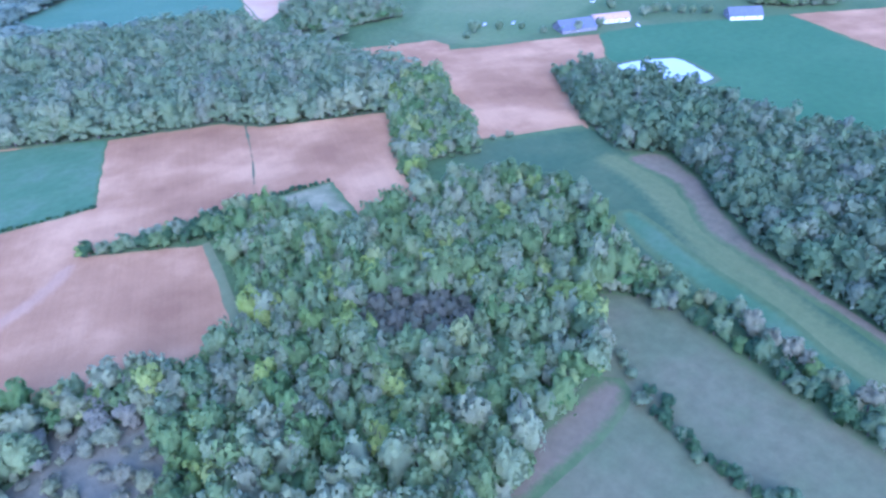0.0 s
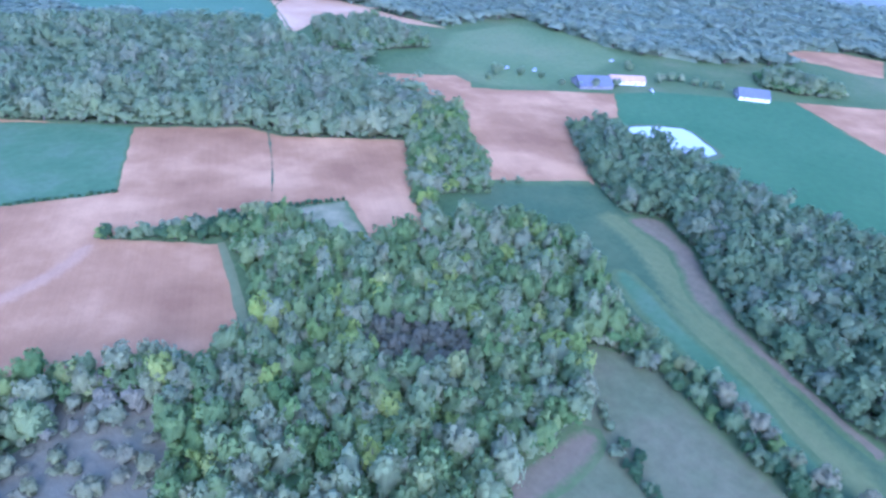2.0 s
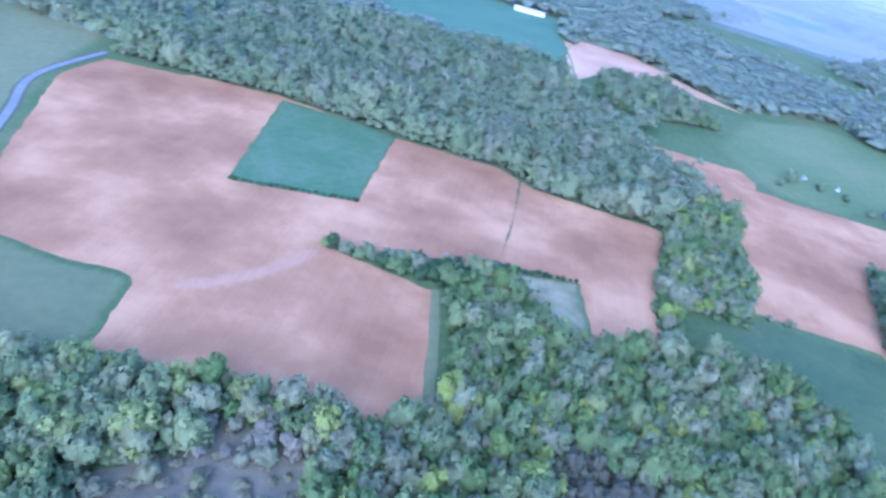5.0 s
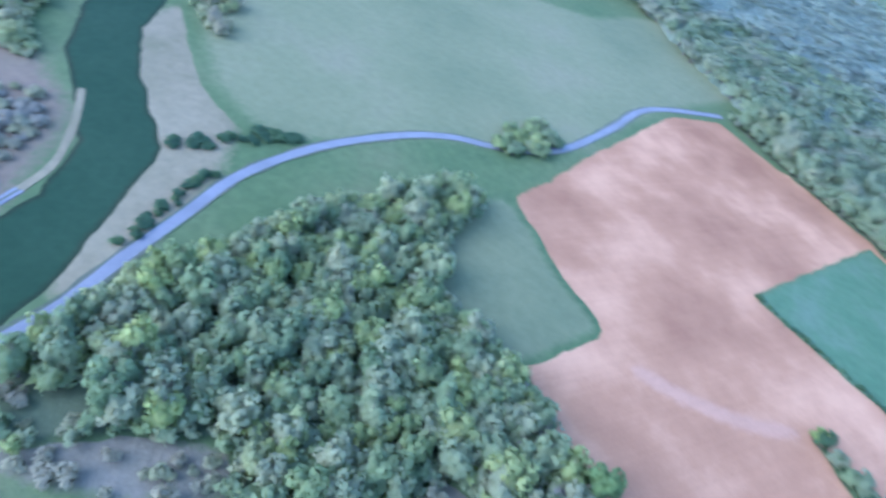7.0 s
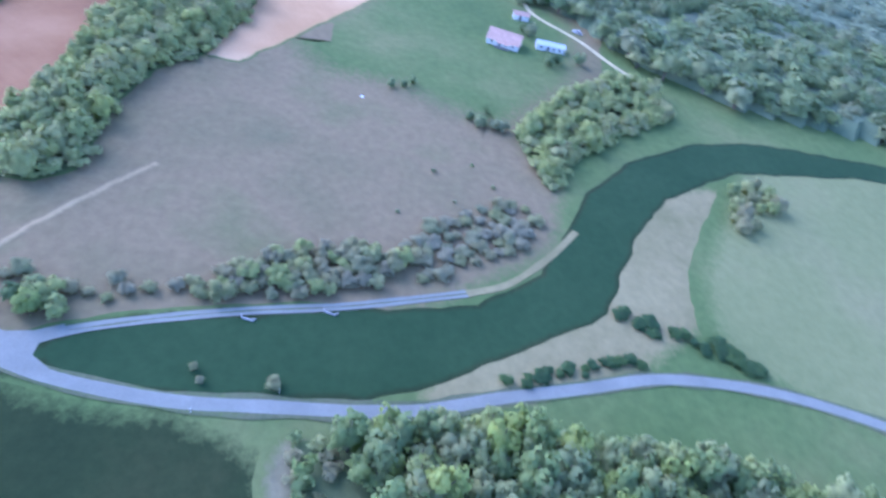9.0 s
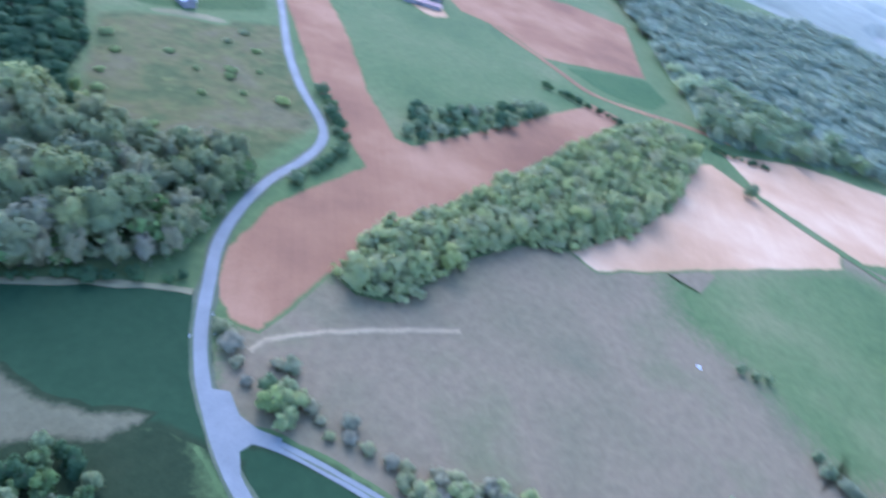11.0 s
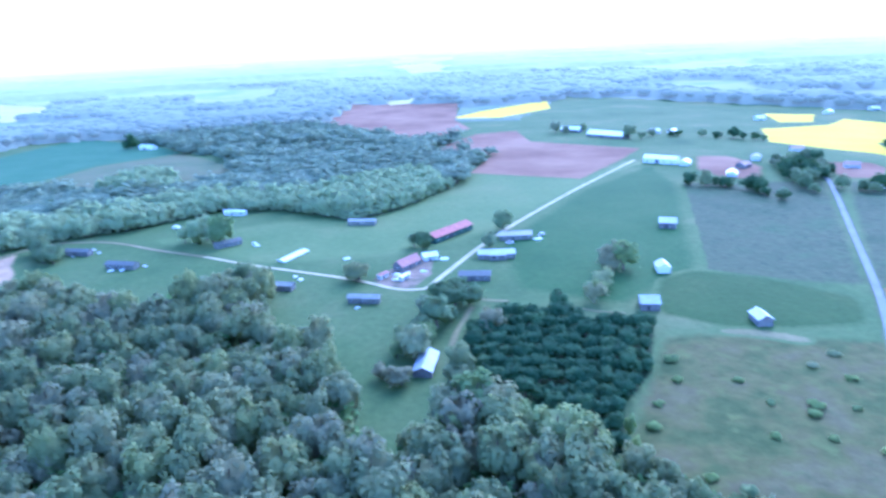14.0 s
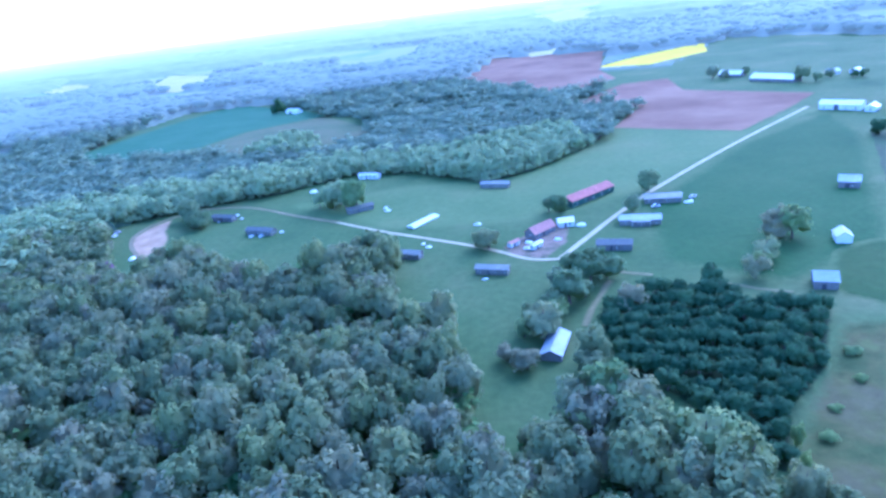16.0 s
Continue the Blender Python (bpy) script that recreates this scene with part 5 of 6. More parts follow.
FAR_WOOD = earth_cover("far_canopy", [(0.3, (0.11, 0.15, 0.09)), (0.5, (0.14, 0.18, 0.105)), (0.7, (0.17, 0.2, 0.125))],
                       [(0.25, (0.25, 0.27, 0.25)), (0.75, (0.7, 0.7, 0.66))], 0.02, 0.15, relief=3.0)
far_off = rr.ravel()[quads].min(1) > 850
pts = np.stack([fx, fy, fz], 1)
tagged(new("far_woods", mesh_of("far_woods", pts, quads[~far_off], [FAR_WOOD])), "unbroken woods beyond the fields", "woods", kind="stuff")
m_far, nodes, links, bsdf = material("glowing_haze_distance")
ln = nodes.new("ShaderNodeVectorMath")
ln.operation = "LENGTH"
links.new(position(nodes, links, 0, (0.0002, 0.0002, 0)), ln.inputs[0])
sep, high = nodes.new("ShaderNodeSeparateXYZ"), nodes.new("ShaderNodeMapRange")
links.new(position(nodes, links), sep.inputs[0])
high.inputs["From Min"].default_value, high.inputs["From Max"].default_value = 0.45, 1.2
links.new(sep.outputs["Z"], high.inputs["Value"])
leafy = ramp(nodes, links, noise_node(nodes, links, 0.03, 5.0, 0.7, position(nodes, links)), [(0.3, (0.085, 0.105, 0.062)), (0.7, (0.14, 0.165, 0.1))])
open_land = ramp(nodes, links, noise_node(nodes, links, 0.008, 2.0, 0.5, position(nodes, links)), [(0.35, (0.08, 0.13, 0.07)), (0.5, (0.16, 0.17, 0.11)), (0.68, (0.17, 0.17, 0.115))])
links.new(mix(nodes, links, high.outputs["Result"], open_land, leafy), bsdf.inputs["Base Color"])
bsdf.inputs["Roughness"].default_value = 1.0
# emission rising with distance paints blue haze over the far land
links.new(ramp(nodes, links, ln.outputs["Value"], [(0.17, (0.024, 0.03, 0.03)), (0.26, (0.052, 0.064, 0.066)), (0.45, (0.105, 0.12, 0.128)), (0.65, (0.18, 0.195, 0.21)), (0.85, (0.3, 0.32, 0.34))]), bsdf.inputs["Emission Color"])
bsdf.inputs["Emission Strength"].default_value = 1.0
# canopy of the far trees, part of the distance
lv, lf = ICO1
trees_v, trees_f, base = [pts], [], len(pts)
tr = np.random.default_rng(6)
gx, gy = np.meshgrid(np.arange(-1500, 1300, 15.5), np.arange(500, 1900, 15.5))
spots = np.stack([gx.ravel(), gy.ravel()], 1) + tr.uniform(-6, 6, (gx.size, 2))
away = np.hypot(spots[:, 0] + 60, spots[:, 1] - 20)
spots = spots[(away > 870) & (away < 1750)]
spots = spots[wooded(spots[:, 0], spots[:, 1])]
for x, y in spots:
    w = tr.uniform(5.5, 9.5)
    trees_v.append(lv * (1 + 0.3 * (tr.random((len(lv), 1)) - 0.5)) * (w * 1.3, w * 1.3, w * 0.6) + (x, y, 7 + tr.uniform(0, 2)))
    trees_f.append(lf + base)
    base += len(lv)
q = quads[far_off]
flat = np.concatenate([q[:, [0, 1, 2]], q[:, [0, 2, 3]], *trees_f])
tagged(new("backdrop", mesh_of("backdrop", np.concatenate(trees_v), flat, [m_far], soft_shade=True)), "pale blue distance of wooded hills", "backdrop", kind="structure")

MID_SHAPES = [crown_mesh(140 + k, 11, 100, 0.075, ICO1, 0.3, lift=0.5, ragged=0.2) for k in range(5)]
FAR_SHAPES = [crown_mesh(130 + k, 9, 56, 0.085, ICO1, 0.3, lift=0.9, ragged=0.2) for k in range(5)]
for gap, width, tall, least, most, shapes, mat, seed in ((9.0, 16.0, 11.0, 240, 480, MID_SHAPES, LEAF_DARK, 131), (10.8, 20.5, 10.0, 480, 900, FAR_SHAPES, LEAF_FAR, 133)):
    steps = np.arange(-960, 960, gap)
    g = np.array([(x, y) for x in steps for y in steps])
    g = g + np.random.default_rng(seed).uniform(-0.38, 0.38, g.shape) * gap
    d = np.hypot(g[:, 0] + 60, g[:, 1] - 20)
    bearing = np.degrees(np.arctan2(g[:, 0] + 60, g[:, 1] - 20))
    g = g[(d > least) & (d < most) & ((bearing < -93) | (bearing > -52))]
    g = g[wooded(g[:, 0], g[:, 1])]
    for outline in (WOOD_C, WOOD_E, WOOD_F, WOOD_I, WOOD_J, WOOD_K, WOOD_L, WOOD_N, WOOD_D):
        g = g[~inside(g, outline)]
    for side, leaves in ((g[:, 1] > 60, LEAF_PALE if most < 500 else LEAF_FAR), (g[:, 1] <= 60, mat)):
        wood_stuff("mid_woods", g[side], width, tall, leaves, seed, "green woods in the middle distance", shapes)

# ---- buildings ----
WHITE_METAL = surface("white_metal_roof", (0.62, 0.64, 0.67), 0.45, 0.2, 0.15, 0.5, 6.0)
BRIGHT_METAL = surface("bright_white_roof", (0.86, 0.84, 0.76), 0.4, 0.0, 0.08, 0.5, 6.0)
BLUE_METAL = surface("pale_blue_metal_roof", (0.38, 0.42, 0.45), 0.45, 0.1, 0.2, 0.5, 6.0)
GREY_METAL = surface("grey_blue_metal_roof", (0.3, 0.3, 0.255), 0.5, 0.1, 0.3, 0.5, 6.0)
PINK_ROOF = surface("faded_red_sheet", (0.42, 0.2, 0.16), 0.8, 0.0, 0.35, 0.8)
SLATE = surface("slate_blue_roof", (0.14, 0.15, 0.165), 0.6, 0.0, 0.3, 0.8)
ROOF_GREY = surface("weathered_dark_roof", (0.15, 0.15, 0.13), 0.6, 0.0, 0.45, 0.8)
RED_ROOF = surface("rusty_red_roof", (0.4, 0.13, 0.1), 0.7, 0.1, 0.4, 0.5, 6.0)
BROWN_ROOF = surface("brown_shingle_roof", (0.46, 0.3, 0.23), 0.85, 0.0, 0.3, 0.8)
WHITE_WALL = surface("white_siding", (0.75, 0.75, 0.73), 0.6, 0.0, 0.15, 1.0)
GREY_WALL = surface("weathered_grey_boards", (0.2, 0.19, 0.18), 0.9, 0.0, 0.4, 1.0)
GREEN_WALL = surface("dark_green_boards", (0.05, 0.1, 0.07), 0.8, 0.0, 0.3, 1.0)
BLUE_WALL = surface("blue_grey_siding", (0.2, 0.195, 0.165), 0.7, 0.0, 0.25, 1.0)
TRIM = surface("white_trim", (0.78, 0.78, 0.76), 0.5, 0.0, 0.1, 2.0)
DARK = surface("dark_paint_and_hollow", (0.06, 0.06, 0.07), 0.6, 0.0, 0.2, 2.0)
TARP = surface("white_sheeting", (0.8, 0.8, 0.78), 0.5, 0.0, 0.12, 0.7)
CONCRETE = surface("weathered_concrete", (0.36, 0.36, 0.34), 0.9, 0.0, 0.3, 2.0)
TYRE = surface("black_rubber", (0.03, 0.03, 0.03), 0.9, 0.0, 0.2, 5.0)
PAINT = surface("white_car_paint", (0.75, 0.76, 0.78), 0.25, 0.0, 0.05, 1.0)
m_glass, nodes, links, bsdf = material("window_glass")
bsdf.inputs["Base Color"].default_value = (0.05, 0.06, 0.07, 1)
bsdf.inputs["Roughness"].default_value = 0.08


def window(parent, x, y, z, w, h, face, turned=False):
    """A framed window with one pane on the wall whose outer face lies at y (or x when turned)."""
    f, p = bmesh.new(), bmesh.new()
    t = 0.08 * face
    bars = ((-w / 2, w / 2, h / 2 - 0.08, h / 2), (-w / 2, w / 2, -h / 2, -h / 2 + 0.08), (-w / 2, -w / 2 + 0.08, -h / 2 + 0.08, h / 2 - 0.08), (w / 2 - 0.08, w / 2, -h / 2 + 0.08, h / 2 - 0.08))
    for u0, u1, v0, v1 in bars:
        if turned:
            block(f, min(x, x + t), max(x, x + t), y + u0, y + u1, z + v0, z + v1)
        else:
            block(f, x + u0, x + u1, min(y, y + t), max(y, y + t), z + v0, z + v1)
    q = 0.03 * face
    if turned:
        block(p, min(x, x + q), max(x, x + q), y - w / 2 + 0.08, y + w / 2 - 0.08, z - h / 2 + 0.08, z + h / 2 - 0.08)
    else:
        block(p, x - w / 2 + 0.08, x + w / 2 - 0.08, min(y, y + q), max(y, y + q), z - h / 2 + 0.08, z + h / 2 - 0.08)
    win = part("window", f, TRIM, parent)
    part("pane", p, m_glass, win)


def gable_building(name, a, b, width, wall, rise, wall_mat, roof_mat, label, category, windows=3, door=1.0, open_end=False, porch=False, end_mat=None):
    """A gabled building whose front wall runs from a to b on the ground; the body lies behind it (to the left of a to b)."""
    (x0, y0), (x1, y1) = a, b
    length, ang = math.hypot(x1 - x0, y1 - y0), math.atan2(y1 - y0, x1 - x0)
    root = tagged(new(name), label, category)
    root.matrix_basis = Matrix.Translation((x0, y0, 0)) @ Matrix.Rotation(ang, 4, "Z")
    t, L, W = 0.15, length, width
    for y_in, y_out in ((0.0, t), (W - t, W)):
        bm = bmesh.new()
        block(bm, 0, L, y_in, y_out, 0, wall)
        part("wall", bm, wall_mat, root)
    for e0, e1, shut in ((0.0, t, True), (L - t, L, not open_end)):
        bm = bmesh.new()
        low = 0.0 if shut else wall - 0.4
        outline = ((t, low), (W - t, low), (W - t, wall), (W / 2, wall + rise), (t, wall))
        vs = [[bm.verts.new((e, y, z)) for y, z in outline] for e in (e0, e1)]
        bm.faces.new(vs[0])
        bm.faces.new(vs[1][::-1])
        for i in range(5):
            j = (i + 1) % 5
            bm.faces.new((vs[0][i], vs[1][i], vs[1][j], vs[0][j]))
        bmesh.ops.recalc_face_normals(bm, faces=bm.faces[:])
        part("gable_wall", bm, end_mat or wall_mat, root)
    o, k = 0.45, rise / (W / 2)
    for sgn, nm in ((-1, "roof_slope"), (1, "roof_slope")):
        bm = bmesh.new()
        ye, ym = (-o, W / 2) if sgn < 0 else (W + o, W / 2)
        ze, zm = wall - k * o + 0.02, wall + rise + 0.02
        u0, u1 = -o, L + o
        vs = [bm.verts.new(p) for dz in (0, 0.1) for p in ((u0, ye, ze + dz), (u1, ye, ze + dz), (u1, ym, zm + dz), (u0, ym, zm + dz))]
        for q in ((0, 3, 2, 1), (4, 5, 6, 7), (0, 1, 5, 4), (1, 2, 6, 5), (2, 3, 7, 6), (3, 0, 4, 7)):
            bm.faces.new([vs[c] for c in q])
        bmesh.ops.recalc_face_normals(bm, faces=bm.faces[:])
        part(nm, bm, roof_mat, root)
    bm = bmesh.new()
    block(bm, -o, L + o, W / 2 - 0.18, W / 2 + 0.18, wall + rise + 0.09, wall + rise + 0.17)
    part("ridge_cap", bm, roof_mat, root)
    if door:
        bm = bmesh.new()
        c = L * 0.42
        block(bm, c - 0.5 * door, c + 0.5 * door, -0.06, 0.0, 0.05, min(wall - 0.2, 2.05 * max(1.0, door * 0.55)))
        d = part("door", bm, DARK, root)
        hb = bmesh.new()
        block(hb, c + 0.32 * door, c + 0.38 * door, -0.12, -0.06, 1.0, 1.1)
        part("handle", hb, TRIM, d)
    for i in range(windows):
        u = L * (i + 0.5) / windows
        if door and abs(u - L * 0.42) < 0.5 * door + 0.7:
            u += 1.4
        if u < L - 0.8:
            window(root, u, 0.0, min(1.5, wall - 0.7), 1.1, 0.95, -1)
            window(root, u, W, min(1.5, wall - 0.7), 1.1, 0.95, 1)
    if windows:
        window(root, 0.0, W / 2, min(1.5, wall - 0.7), 0.9, 0.9, -1, True)
        window(root, L, W / 2, min(1.5, wall - 0.7), 0.9, 0.9, 1, True) if not open_end else None
    if porch:
        bm = bmesh.new()
        block(bm, L * 0.3, L * 0.75, -2.0, -0.002, 0.0, 0.35)
        part("porch_deck", bm, GREY_WALL, root)
        bm = bmesh.new()
        block(bm, L * 0.3, L * 0.75, -2.1, -0.5, wall - 0.3, wall - 0.2)
        part("porch_roof", bm, roof_mat, root)
        for u in (L * 0.31, L * 0.53, L * 0.74):
            bm = bmesh.new()
            block(bm, u - 0.06, u + 0.06, -2.0, -1.88, 0.35, wall - 0.3)
            part("post", bm, TRIM, root)
    return root


def car(x, y, rz, mat, label):
    """A parked car: body, cabin, windows and wheels."""
    root = tagged(new("car"), label, "car", "parked cars")
    root.matrix_basis = pose(x, y, 0.1, 0, 0, rz)
    bm = bmesh.new()
    vs = block(bm, -2.2, 2.2, -0.88, 0.88, 0.32, 0.92)
    bmesh.ops.bevel(bm, geom=bm.edges[:], offset=0.14, segments=2, affect="EDGES")
    part("body", bm, mat, root)
    bm = bmesh.new()
    vs = block(bm, -1.5, 1.0, -0.78, 0.78, 0.9, 1.45)
    for v in vs:
        if v.co.z > 1.2:
            v.co.x = v.co.x * 0.72 - 0.1
            v.co.y *= 0.86
    part("cabin", bm, m_glass, root)
    bm = bmesh.new()
    block(bm, -1.15, 0.6, -0.64, 0.64, 1.45, 1.5)
    part("roof", bm, mat, root)
    for u in (-1.4, 1.4):
        for v in (-0.8, 0.8):
            bm = bmesh.new()
            bmesh.ops.create_cone(bm, cap_ends=True, segments=14, radius1=0.33, radius2=0.33, depth=0.22, matrix=Matrix.Translation((u, v, 0.33)) @ Matrix.Rotation(radians(90), 4, "X"))
            w = part("wheel", bm, TYRE, root)
            bm = bmesh.new()
            bmesh.ops.create_cone(bm, cap_ends=True, segments=10, radius1=0.18, radius2=0.16, depth=0.26, matrix=Matrix.Translation((u, v, 0.33)) @ Matrix.Rotation(radians(90), 4, "X"))
            part("rim", bm, GREY_METAL, w)
    return root


def heap(name, x, y, sx, sy, sz, mat, seed, label, category):
    """A heap of crumpled sheets: jagged folds that fall to the grass at the rim."""
    r = np.random.default_rng(seed)
    v, f = ICO3
    folds = sum(np.abs(np.sin(v @ r.normal(size=3) * k + r.uniform(0, 6))) / k for k in (3.0, 6.0, 11.0))
    q = v * (sx * r.uniform(0.8, 1.3), sy * r.uniform(0.8, 1.3), sz * 0.8) * (0.55 + 0.75 * folds[:, None])
    q[:, 2] = np.maximum(q[:, 2], 0.0)
    ob = new(name, mesh_of(name, q, f, [mat]))
    ob.location = (x, y, 0.05)
    ob.rotation_euler.z = r.uniform(0, 6)
    return tagged(ob, label, category)


# settlement north
gable_building("trailer_home", (-14, 268), (-1, 264), 4.4, 2.7, 0.9, BLUE_WALL, GREY_METAL, "long blue-grey trailer home with a metal roof", "trailer home", 4)
gable_building("trailer_home", (-56, 295), (-40, 289), 4.6, 2.7, 0.9, GREY_WALL, GREY_METAL, "long grey trailer home with junk beside it", "trailer home", 4)
gable_building("trailer_home", (-88, 366), (-75, 373), 4.6, 2.7, 0.9, BLUE_WALL, ROOF_GREY, "slate-blue trailer home beside white junk", "trailer home", 4)
gable_building("trailer_home", (-141, 347), (-125, 341), 5.0, 2.7, 1.0, BLUE_WALL, ROOF_GREY, "dark blue trailer home with cluttered roof", "trailer home", 4)
gable_building("trailer_home", (-173, 378), (-159, 373), 4.4, 2.7, 0.9, GREY_WALL, ROOF_GREY, "dark trailer home at the wood's edge", "trailer home", 3)
gable_building("trailer_home", (-15, 395), (1, 390), 5.0, 2.8, 1.0, BLUE_WALL, GREY_METAL, "grey-blue trailer home in open meadow", "trailer home", 4)
gable_building("long_house", (68, 339), (85, 337), 7.0, 2.8, 1.4, BLUE_WALL, GREY_METAL, "blue-grey long house beside the lane", "house", 4)
gable_building("long_house", (51, 311), (69, 308), 7.0, 2.8, 1.3, BLUE_WALL, BLUE_METAL, "long house with a pale blue metal roof", "house", 4, porch=True)
gable_building("long_house", (37, 283), (51, 280), 6.0, 2.8, 1.2, GREY_WALL, ROOF_GREY, "dark slate-roofed long house", "house", 3)
gable_building("red_barn", (33, 343), (57, 365), 9.0, 3.4, 2.0, GREEN_WALL, RED_ROOF, "long barn with a rusty red roof and green walls", "barn", 5, 3.0)
gable_building("tin_barn", (14.5, 195), (18.5, 209), 6.4, 2.3, 1.5, GREY_WALL, BLUE_METAL, "tall barn with a bright bluish tin roof", "barn", 0, 3.0)
gable_building("shed", (103, 232), (110, 230), 8.5, 3.2, 1.8, GREY_WALL, BLUE_METAL, "small shed with a pale tin roof by the pines", "shed", 0, 1.4)
gable_building("shed", (132.5, 269), (134, 276), 5.5, 3.0, 1.8, WHITE_WALL, BLUE_METAL, "small open-fronted pale shed", "shed", 0, 1.2, True)
gable_building("shed", (158, 338), (166, 334), 8.5, 3.4, 2.0, GREY_WALL, BLUE_METAL, "weathered grey barn with a pale tin roof", "shed", 1, 2.0)
gable_building("shed", (143.5, 207), (144.5, 215), 5.5, 3.0, 1.6, GREY_WALL, BLUE_METAL, "narrow shed with a tin roof in rough grass", "shed", 0, 1.2)
gable_building("low_tunnel", (-47, 332), (-36, 348), 4.6, 0.9, 0.5, TARP, TARP, "long low white-sheeted tunnel on grass", "tunnel", 0, 0)
gable_building("old_house", (12, 302), (22, 312), 6.0, 2.8, 2.4, GREY_WALL, PINK_ROOF, "tumbledown house with a faded red roof", "house", 2)
gable_building("junk_trailer", (1, 294), (5, 298), 2.2, 2.2, 0.4, WHITE_WALL, PINK_ROOF, "short white trailer at the yard's edge", "trailer", 1)
gable_building("junk_trailer", (11, 289), (15, 294), 2.2, 2.2, 0.4, WHITE_WALL, WHITE_METAL, "short white trailer in a worn yard", "trailer", 1)
gable_building("white_shed", (24, 315), (31, 316), 6.0, 2.6, 1.2, WHITE_WALL, WHITE_METAL, "small shed with a bright white roof in a yard", "shed", 1)
gable_building("long_shed", (225, 518), (245, 500), 10.0, 4.0, 2.0, WHITE_WALL, WHITE_METAL, "long white shed at the end of a lane", "shed", 4, 3.0)
gable_building("far_barn", (228, 669), (254, 637), 14.0, 3.0, 3.4, GREY_WALL, BRIGHT_METAL, "large white-roofed barn beside a bare field", "barn", 4, 3.5)
gable_building("far_barn", (213, 712), (229, 697), 11.0, 2.8, 3.0, GREY_WALL, BRIGHT_METAL, "smaller white-roofed barn among trees", "barn", 3, 3.0)
for k, (x, y, s) in enumerate([(-123, 422, 2.6), (-194, 323, 2.3), (-228, 366, 1.4), (-137, 343, 1.3), (-131, 342, 1.6), (-128, 347, 1.2), (-136, 350, 1.2), (-161, 385, 1.3), (-168, 375, 1.0), (27, 320, 2.4), (34, 316, 1.8), (-37, 304, 1.3), (-40, 309, 1.0), (-68, 372, 1.6), (-66, 367, 1.3), (-121, 346, 1.0), (-155, 378, 1.0), (-15, 330, 1.4), (84, 347, 1.2), (88, 352, 1.0), (90, 338, 1.0), (8, 292, 1.5), (22, 300, 1.6), (14, 317, 2.2), (18, 322, 1.8), (9, 299, 1.7), (26, 323, 2.0), (12, 294, 1.2), (-10, 262, 1.2), (88, 336, 1.6)]):
    heap("crumpled_tarp", x, y, s * 1.3, s, s * 0.9, TARP, 200 + k, "crumpled white tarp on grass near sheds", "tarp")
for x, y, rz in [(-229, 371, 60), (72, 333, 10), (92, 343, 40), (48, 372, 45)]:
    car(x, y, rz, PAINT, "white car parked on grass near the trailers")
gable_building("trailer_home", (-98, 445), (-84, 440), 4.6, 2.7, 0.8, WHITE_WALL, WHITE_METAL, "white trailer home against the wood", "trailer home", 3)

# lone farm among far woods
gable_building("far_barn", (-252, 786), (-236, 776), 9.0, 3.0, 2.4, WHITE_WALL, WHITE_METAL, "white-roofed barn in a far clearing", "barn", 2, 3.0)
tree_things("far_farm_tree", [(-262, 792), (-258, 800), (-266, 786)], 12, 15, [LEAF_DEEP], 196, "dark tree beside a far barn", "tree", "trees of the far farm", CROWNS[:3])

# village along the straight road
for k, (x, y, rz, roof, wall) in enumerate([(264, 443, 60, WHITE_METAL, WHITE_WALL), (350, 446, -30, BROWN_ROOF, WHITE_WALL), (320, 436, 40, BLUE_METAL, WHITE_WALL), (333, 384, 15, BLUE_METAL, WHITE_WALL), (323, 380, 15, WHITE_METAL, WHITE_WALL),
                                            (388, 386, 20, WHITE_METAL, WHITE_WALL), (355, 518, -20, BROWN_ROOF, WHITE_WALL), (251, 492, 50, WHITE_METAL, WHITE_WALL), (284, 468, 30, BROWN_ROOF, GREY_WALL), (312, 492, 60, SLATE, WHITE_WALL),
                                            (293, 657, 10, WHITE_METAL, WHITE_WALL), (312, 647, 40, WHITE_METAL, WHITE_WALL), (434, 700, 0, WHITE_METAL, WHITE_WALL), (528, 711, 30, WHITE_METAL, WHITE_WALL), (584, 715, 0, WHITE_METAL, WHITE_WALL)]):
    c, s = math.cos(radians(rz)), math.sin(radians(rz))
    gable_building("village_house", (x, y), (x + 10 * c, y + 10 * s), 7.0, 2.8, 1.8, wall, roof, "village house among trees beside the road", "house", 3)
rows_of_trees = (along([(222, 437), (236, 425), (249, 415), (251, 392), (257, 374)], 5.0, 2.5, 301).tolist() + scatter([(324, 508), (312, 475), (290, 430), (286, 405), (280, 378), (328, 431), (356, 485)], 10, 306).tolist()
                 + along([(306, 388), (320, 378), (350, 396), (366, 410), (372, 392), (360, 358)], 6.0, 2.5, 307).tolist() + scatter([(438, 524), (470, 508), (500, 512), (442, 469), (424, 480)], 11, 308).tolist()
                 + along([(291, 640), (316, 632), (328, 621), (341, 604), (359, 592), (362, 573)], 9.0, 2.5, 309).tolist() + along([(380, 350), (392, 380), (405, 410), (430, 440), (450, 452)], 9.0, 3.0, 310).tolist())
tree_things("village_tree", rows_of_trees, 11, 8.5, [LEAF_DARK, LEAF_DEEP], 302, "dark green garden tree in the village", "tree", "village trees", CROWNS[:4])
tree_things("barn_tree", [(214, 696), (205, 704), (236, 704), (262, 640), (270, 628)], 12, 12, [LEAF_DARK], 303, "dark tree beside the white barns", "tree", "trees by the barns", CROWNS[:3])

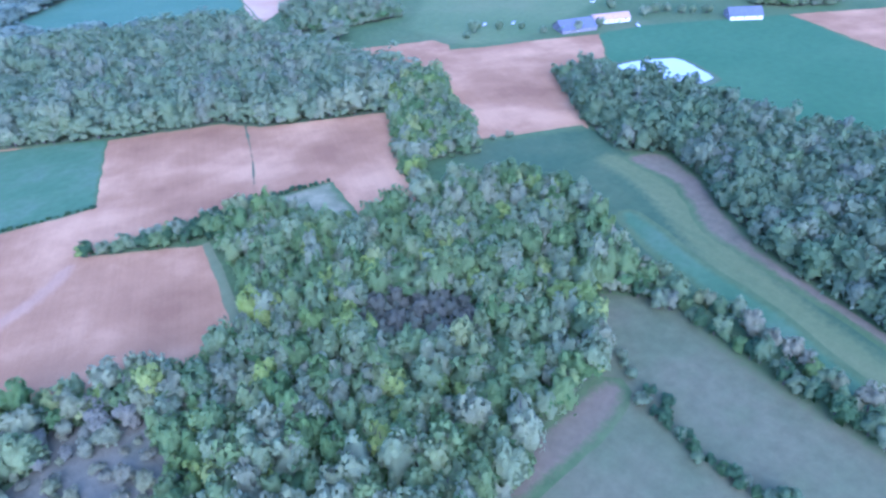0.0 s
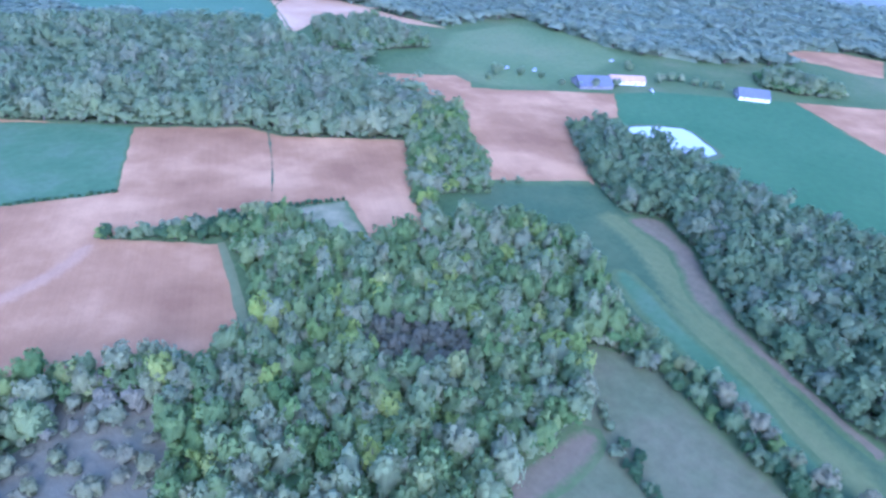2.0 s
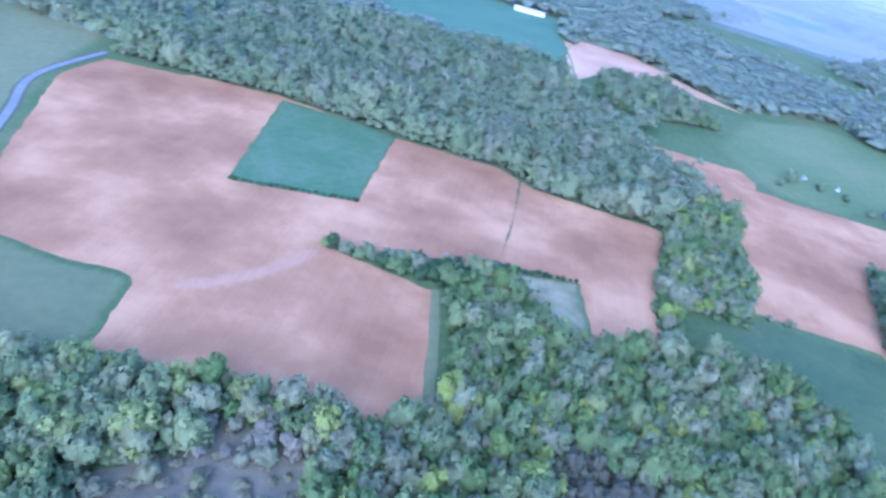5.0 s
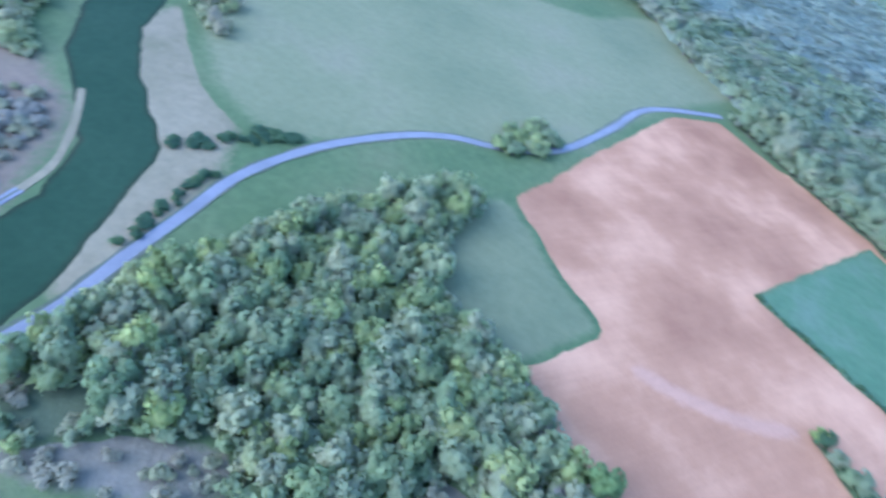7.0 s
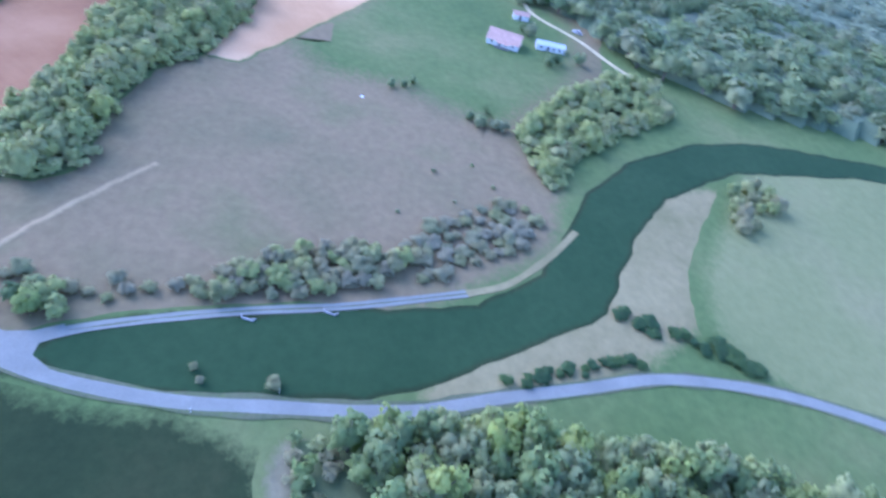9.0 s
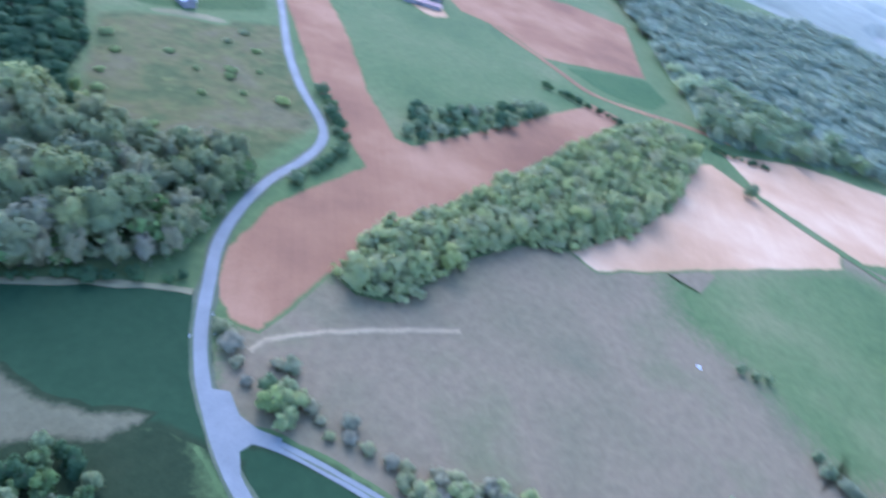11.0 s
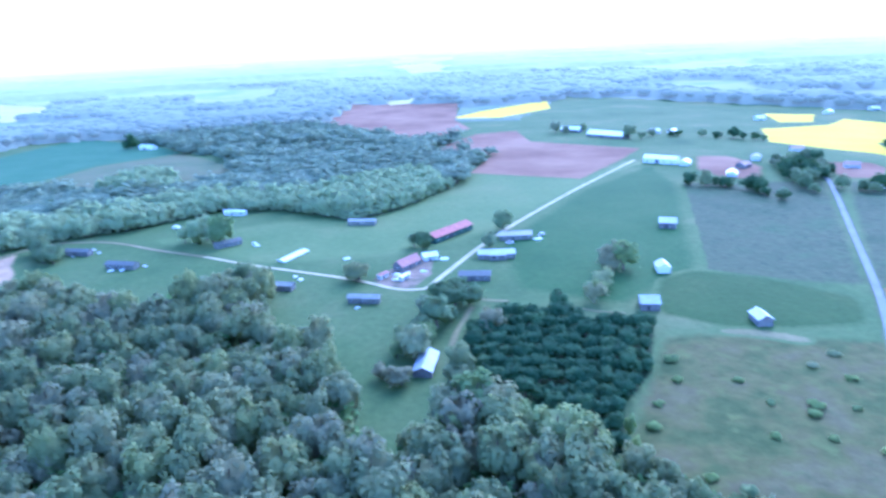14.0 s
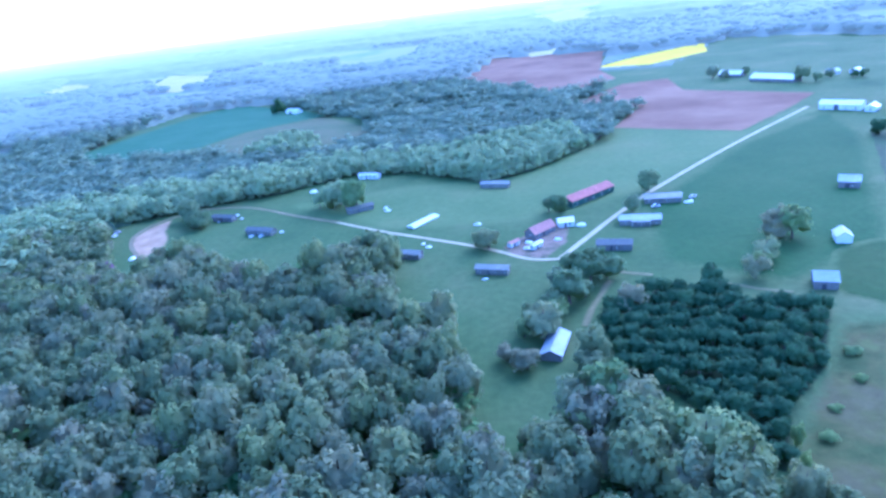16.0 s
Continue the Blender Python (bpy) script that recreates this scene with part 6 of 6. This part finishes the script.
# farm east
gable_building("farm_building", (284, 226), (305, 203), 12.0, 4.0, 2.2, GREY_WALL, WHITE_METAL, "long farm building with a white metal roof", "farm building", 0, 3.5)
gable_building("lean_shed", (276, 208), (292, 192), 6.0, 2.4, 0.8, GREY_WALL, BROWN_ROOF, "low brown-roofed shed beside the farm building", "shed", 0, 2.0)
# farmhouse south-east
gable_building("farmhouse", (214, -83), (210, -96), 9.5, 2.5, 2.9, WHITE_WALL, BROWN_ROOF, "white farmhouse with a pinkish brown roof", "house", 3, porch=True)
gable_building("trailer_home", (217, -105), (216, -117), 4.2, 2.6, 0.8, WHITE_WALL, WHITE_METAL, "white trailer home beside a farmhouse", "trailer home", 3)
gable_building("shed", (246, -98), (246, -105), 4.0, 2.4, 1.0, WHITE_WALL, BROWN_ROOF, "small white shed behind a farmhouse", "shed", 0)
tree_things("garden_tree", [(228, -103), (233, -101), (206, -112), (202, -108), (208, -122)], 7, 6.5, [LEAF_DARK], 304, "green garden tree by the farmhouse", "tree", "farmhouse trees", CROWNS[:3])
car(243, -128, 60, PAINT, "white car parked beside a curving drive")
# farm west
gable_building("blue_barn", (-426, -197), (-407, -208), 15.0, 2.2, 4.0, GREY_WALL, SLATE, "wide barn with a slate-blue roof", "barn", 3, 3.0)
gable_building("farmhouse", (-451, -186), (-432, -199), 9.0, 2.4, 2.4, WHITE_WALL, BROWN_ROOF, "white farmhouse with a tan roof", "house", 4, porch=True, end_mat=GREY_WALL)
gable_building("blue_barn", (-502, -126), (-489, -140), 13.0, 2.6, 3.6, WHITE_WALL, SLATE, "blue-roofed barn with white walls", "barn", 3, 3.0, end_mat=GREY_WALL)
for x, y, rz in [(-387, -246, 10), (-401, -234, 30), (-439, -169, 50), (-417, -190, 20), (-440, -182, 60), (-472, -224, 0)]:
    car(x, y, rz, PAINT, "white vehicle parked near the west farm")
tree_things("farm_tree", [(-410, -191), (-402, -197), (-396, -206), (-394, -222), (-385, -232), (-470, -210), (-466, -204), (-476, -171), (-482, -157), (-487, -150), (-478, -162), (-472, -176), (-462, -178), (-426, -187), (-372, -240), (-360, -236)], 7.5, 6, [LEAF_DARK], 305, "small tree near the west farm", "tree", "west farm trees", CROWNS[:3])
gable_building("far_barn", (-356, -541), (-333, -556), 6, 2.6, 1.2, WHITE_WALL, WHITE_METAL, "long white barn in a far field", "barn", 3, 3)
heap("salt_lick", 150, -36, 0.8, 0.8, 0.9, TARP, 260, "small white feeder on the hillside", "feeder")


def headwall(x, y, rz):
    """A small concrete culvert end: wall, two wings and the pipe's mouth."""
    root = tagged(new("culvert"), "small pale concrete culvert end beside the lane", "culvert", "culverts under the lane")
    root.matrix_basis = pose(x, y, 0.05, 0, 0, rz)
    bm = bmesh.new()
    block(bm, -1.1, 1.1, -0.12, 0.12, 0.0, 0.6)
    bmesh.ops.bevel(bm, geom=bm.edges[:], offset=0.04, segments=1, affect="EDGES")
    part("wall", bm, CONCRETE, root)
    for s in (-1, 1):
        bm = bmesh.new()
        for v in block(bm, 1.2 * s, 1.2 * s + 0.3, -1.0, 0.0, 0.0, 0.7):
            if v.co.y < -0.5:
                v.co.z *= 0.4
                v.co.x += 0.5 * s
        part("wing", bm, CONCRETE, root)
    # solid dark disc stands in for the unlit hollow of the pipe
    bm = bmesh.new()
    bmesh.ops.create_cone(bm, cap_ends=True, segments=16, radius1=0.3, radius2=0.3, depth=0.12, matrix=Matrix.Translation((0, -0.18, 0.36)) @ Matrix.Rotation(radians(90), 4, "X"))
    part("pipe", bm, DARK, root)
    return root


def marker_post(x, y):
    """A white roadside post with a dark band."""
    root = tagged(new("marker_post"), "white roadside marker post with a dark band", "post", "marker posts along the road")
    root.matrix_basis = pose(x, y, 0.05)
    bm = bmesh.new()
    bmesh.ops.create_cone(bm, cap_ends=True, segments=8, radius1=0.12, radius2=0.1, depth=1.2, matrix=Matrix.Translation((0, 0, 0.6)))
    p = part("shaft", bm, TRIM, root)
    bm = bmesh.new()
    bmesh.ops.create_cone(bm, cap_ends=True, segments=8, radius1=0.125, radius2=0.122, depth=0.18, matrix=Matrix.Translation((0, 0, 0.95)))
    part("band", bm, DARK, p)


headwall(49.8, -36.4, 75)
headwall(45.2, -19.4, 75)
for x, y in [(46.5, 50), (43.5, 45), (38.5, 47), (27.5, -29), (21, -14)]:
    marker_post(x, y)
gable_building("hut", (-151, 229), (-144, 223), 5.0, 8.0, 1.2, GREY_WALL, WHITE_METAL, "tall pale-roofed hut hidden in the wood", "hut", 0, 1.0)
tree_things("pale_bush", [(28, -14), (29, -28), (31, -12)], 3.2, 2.4, [LEAF_GREY], 306, "pale budding bush in the crop's corner", "bush", "pale bushes", CROWNS[:2])
tree_things("hillside_bush", [(112, -60), (98, -66), (90, -50), (118, -72), (108, -78)], 1.8, 1.2, [LEAF_DARK], 307, "low dark bush on the brown hillside", "bush", "bushes on the brown hillside", CROWNS[:2])
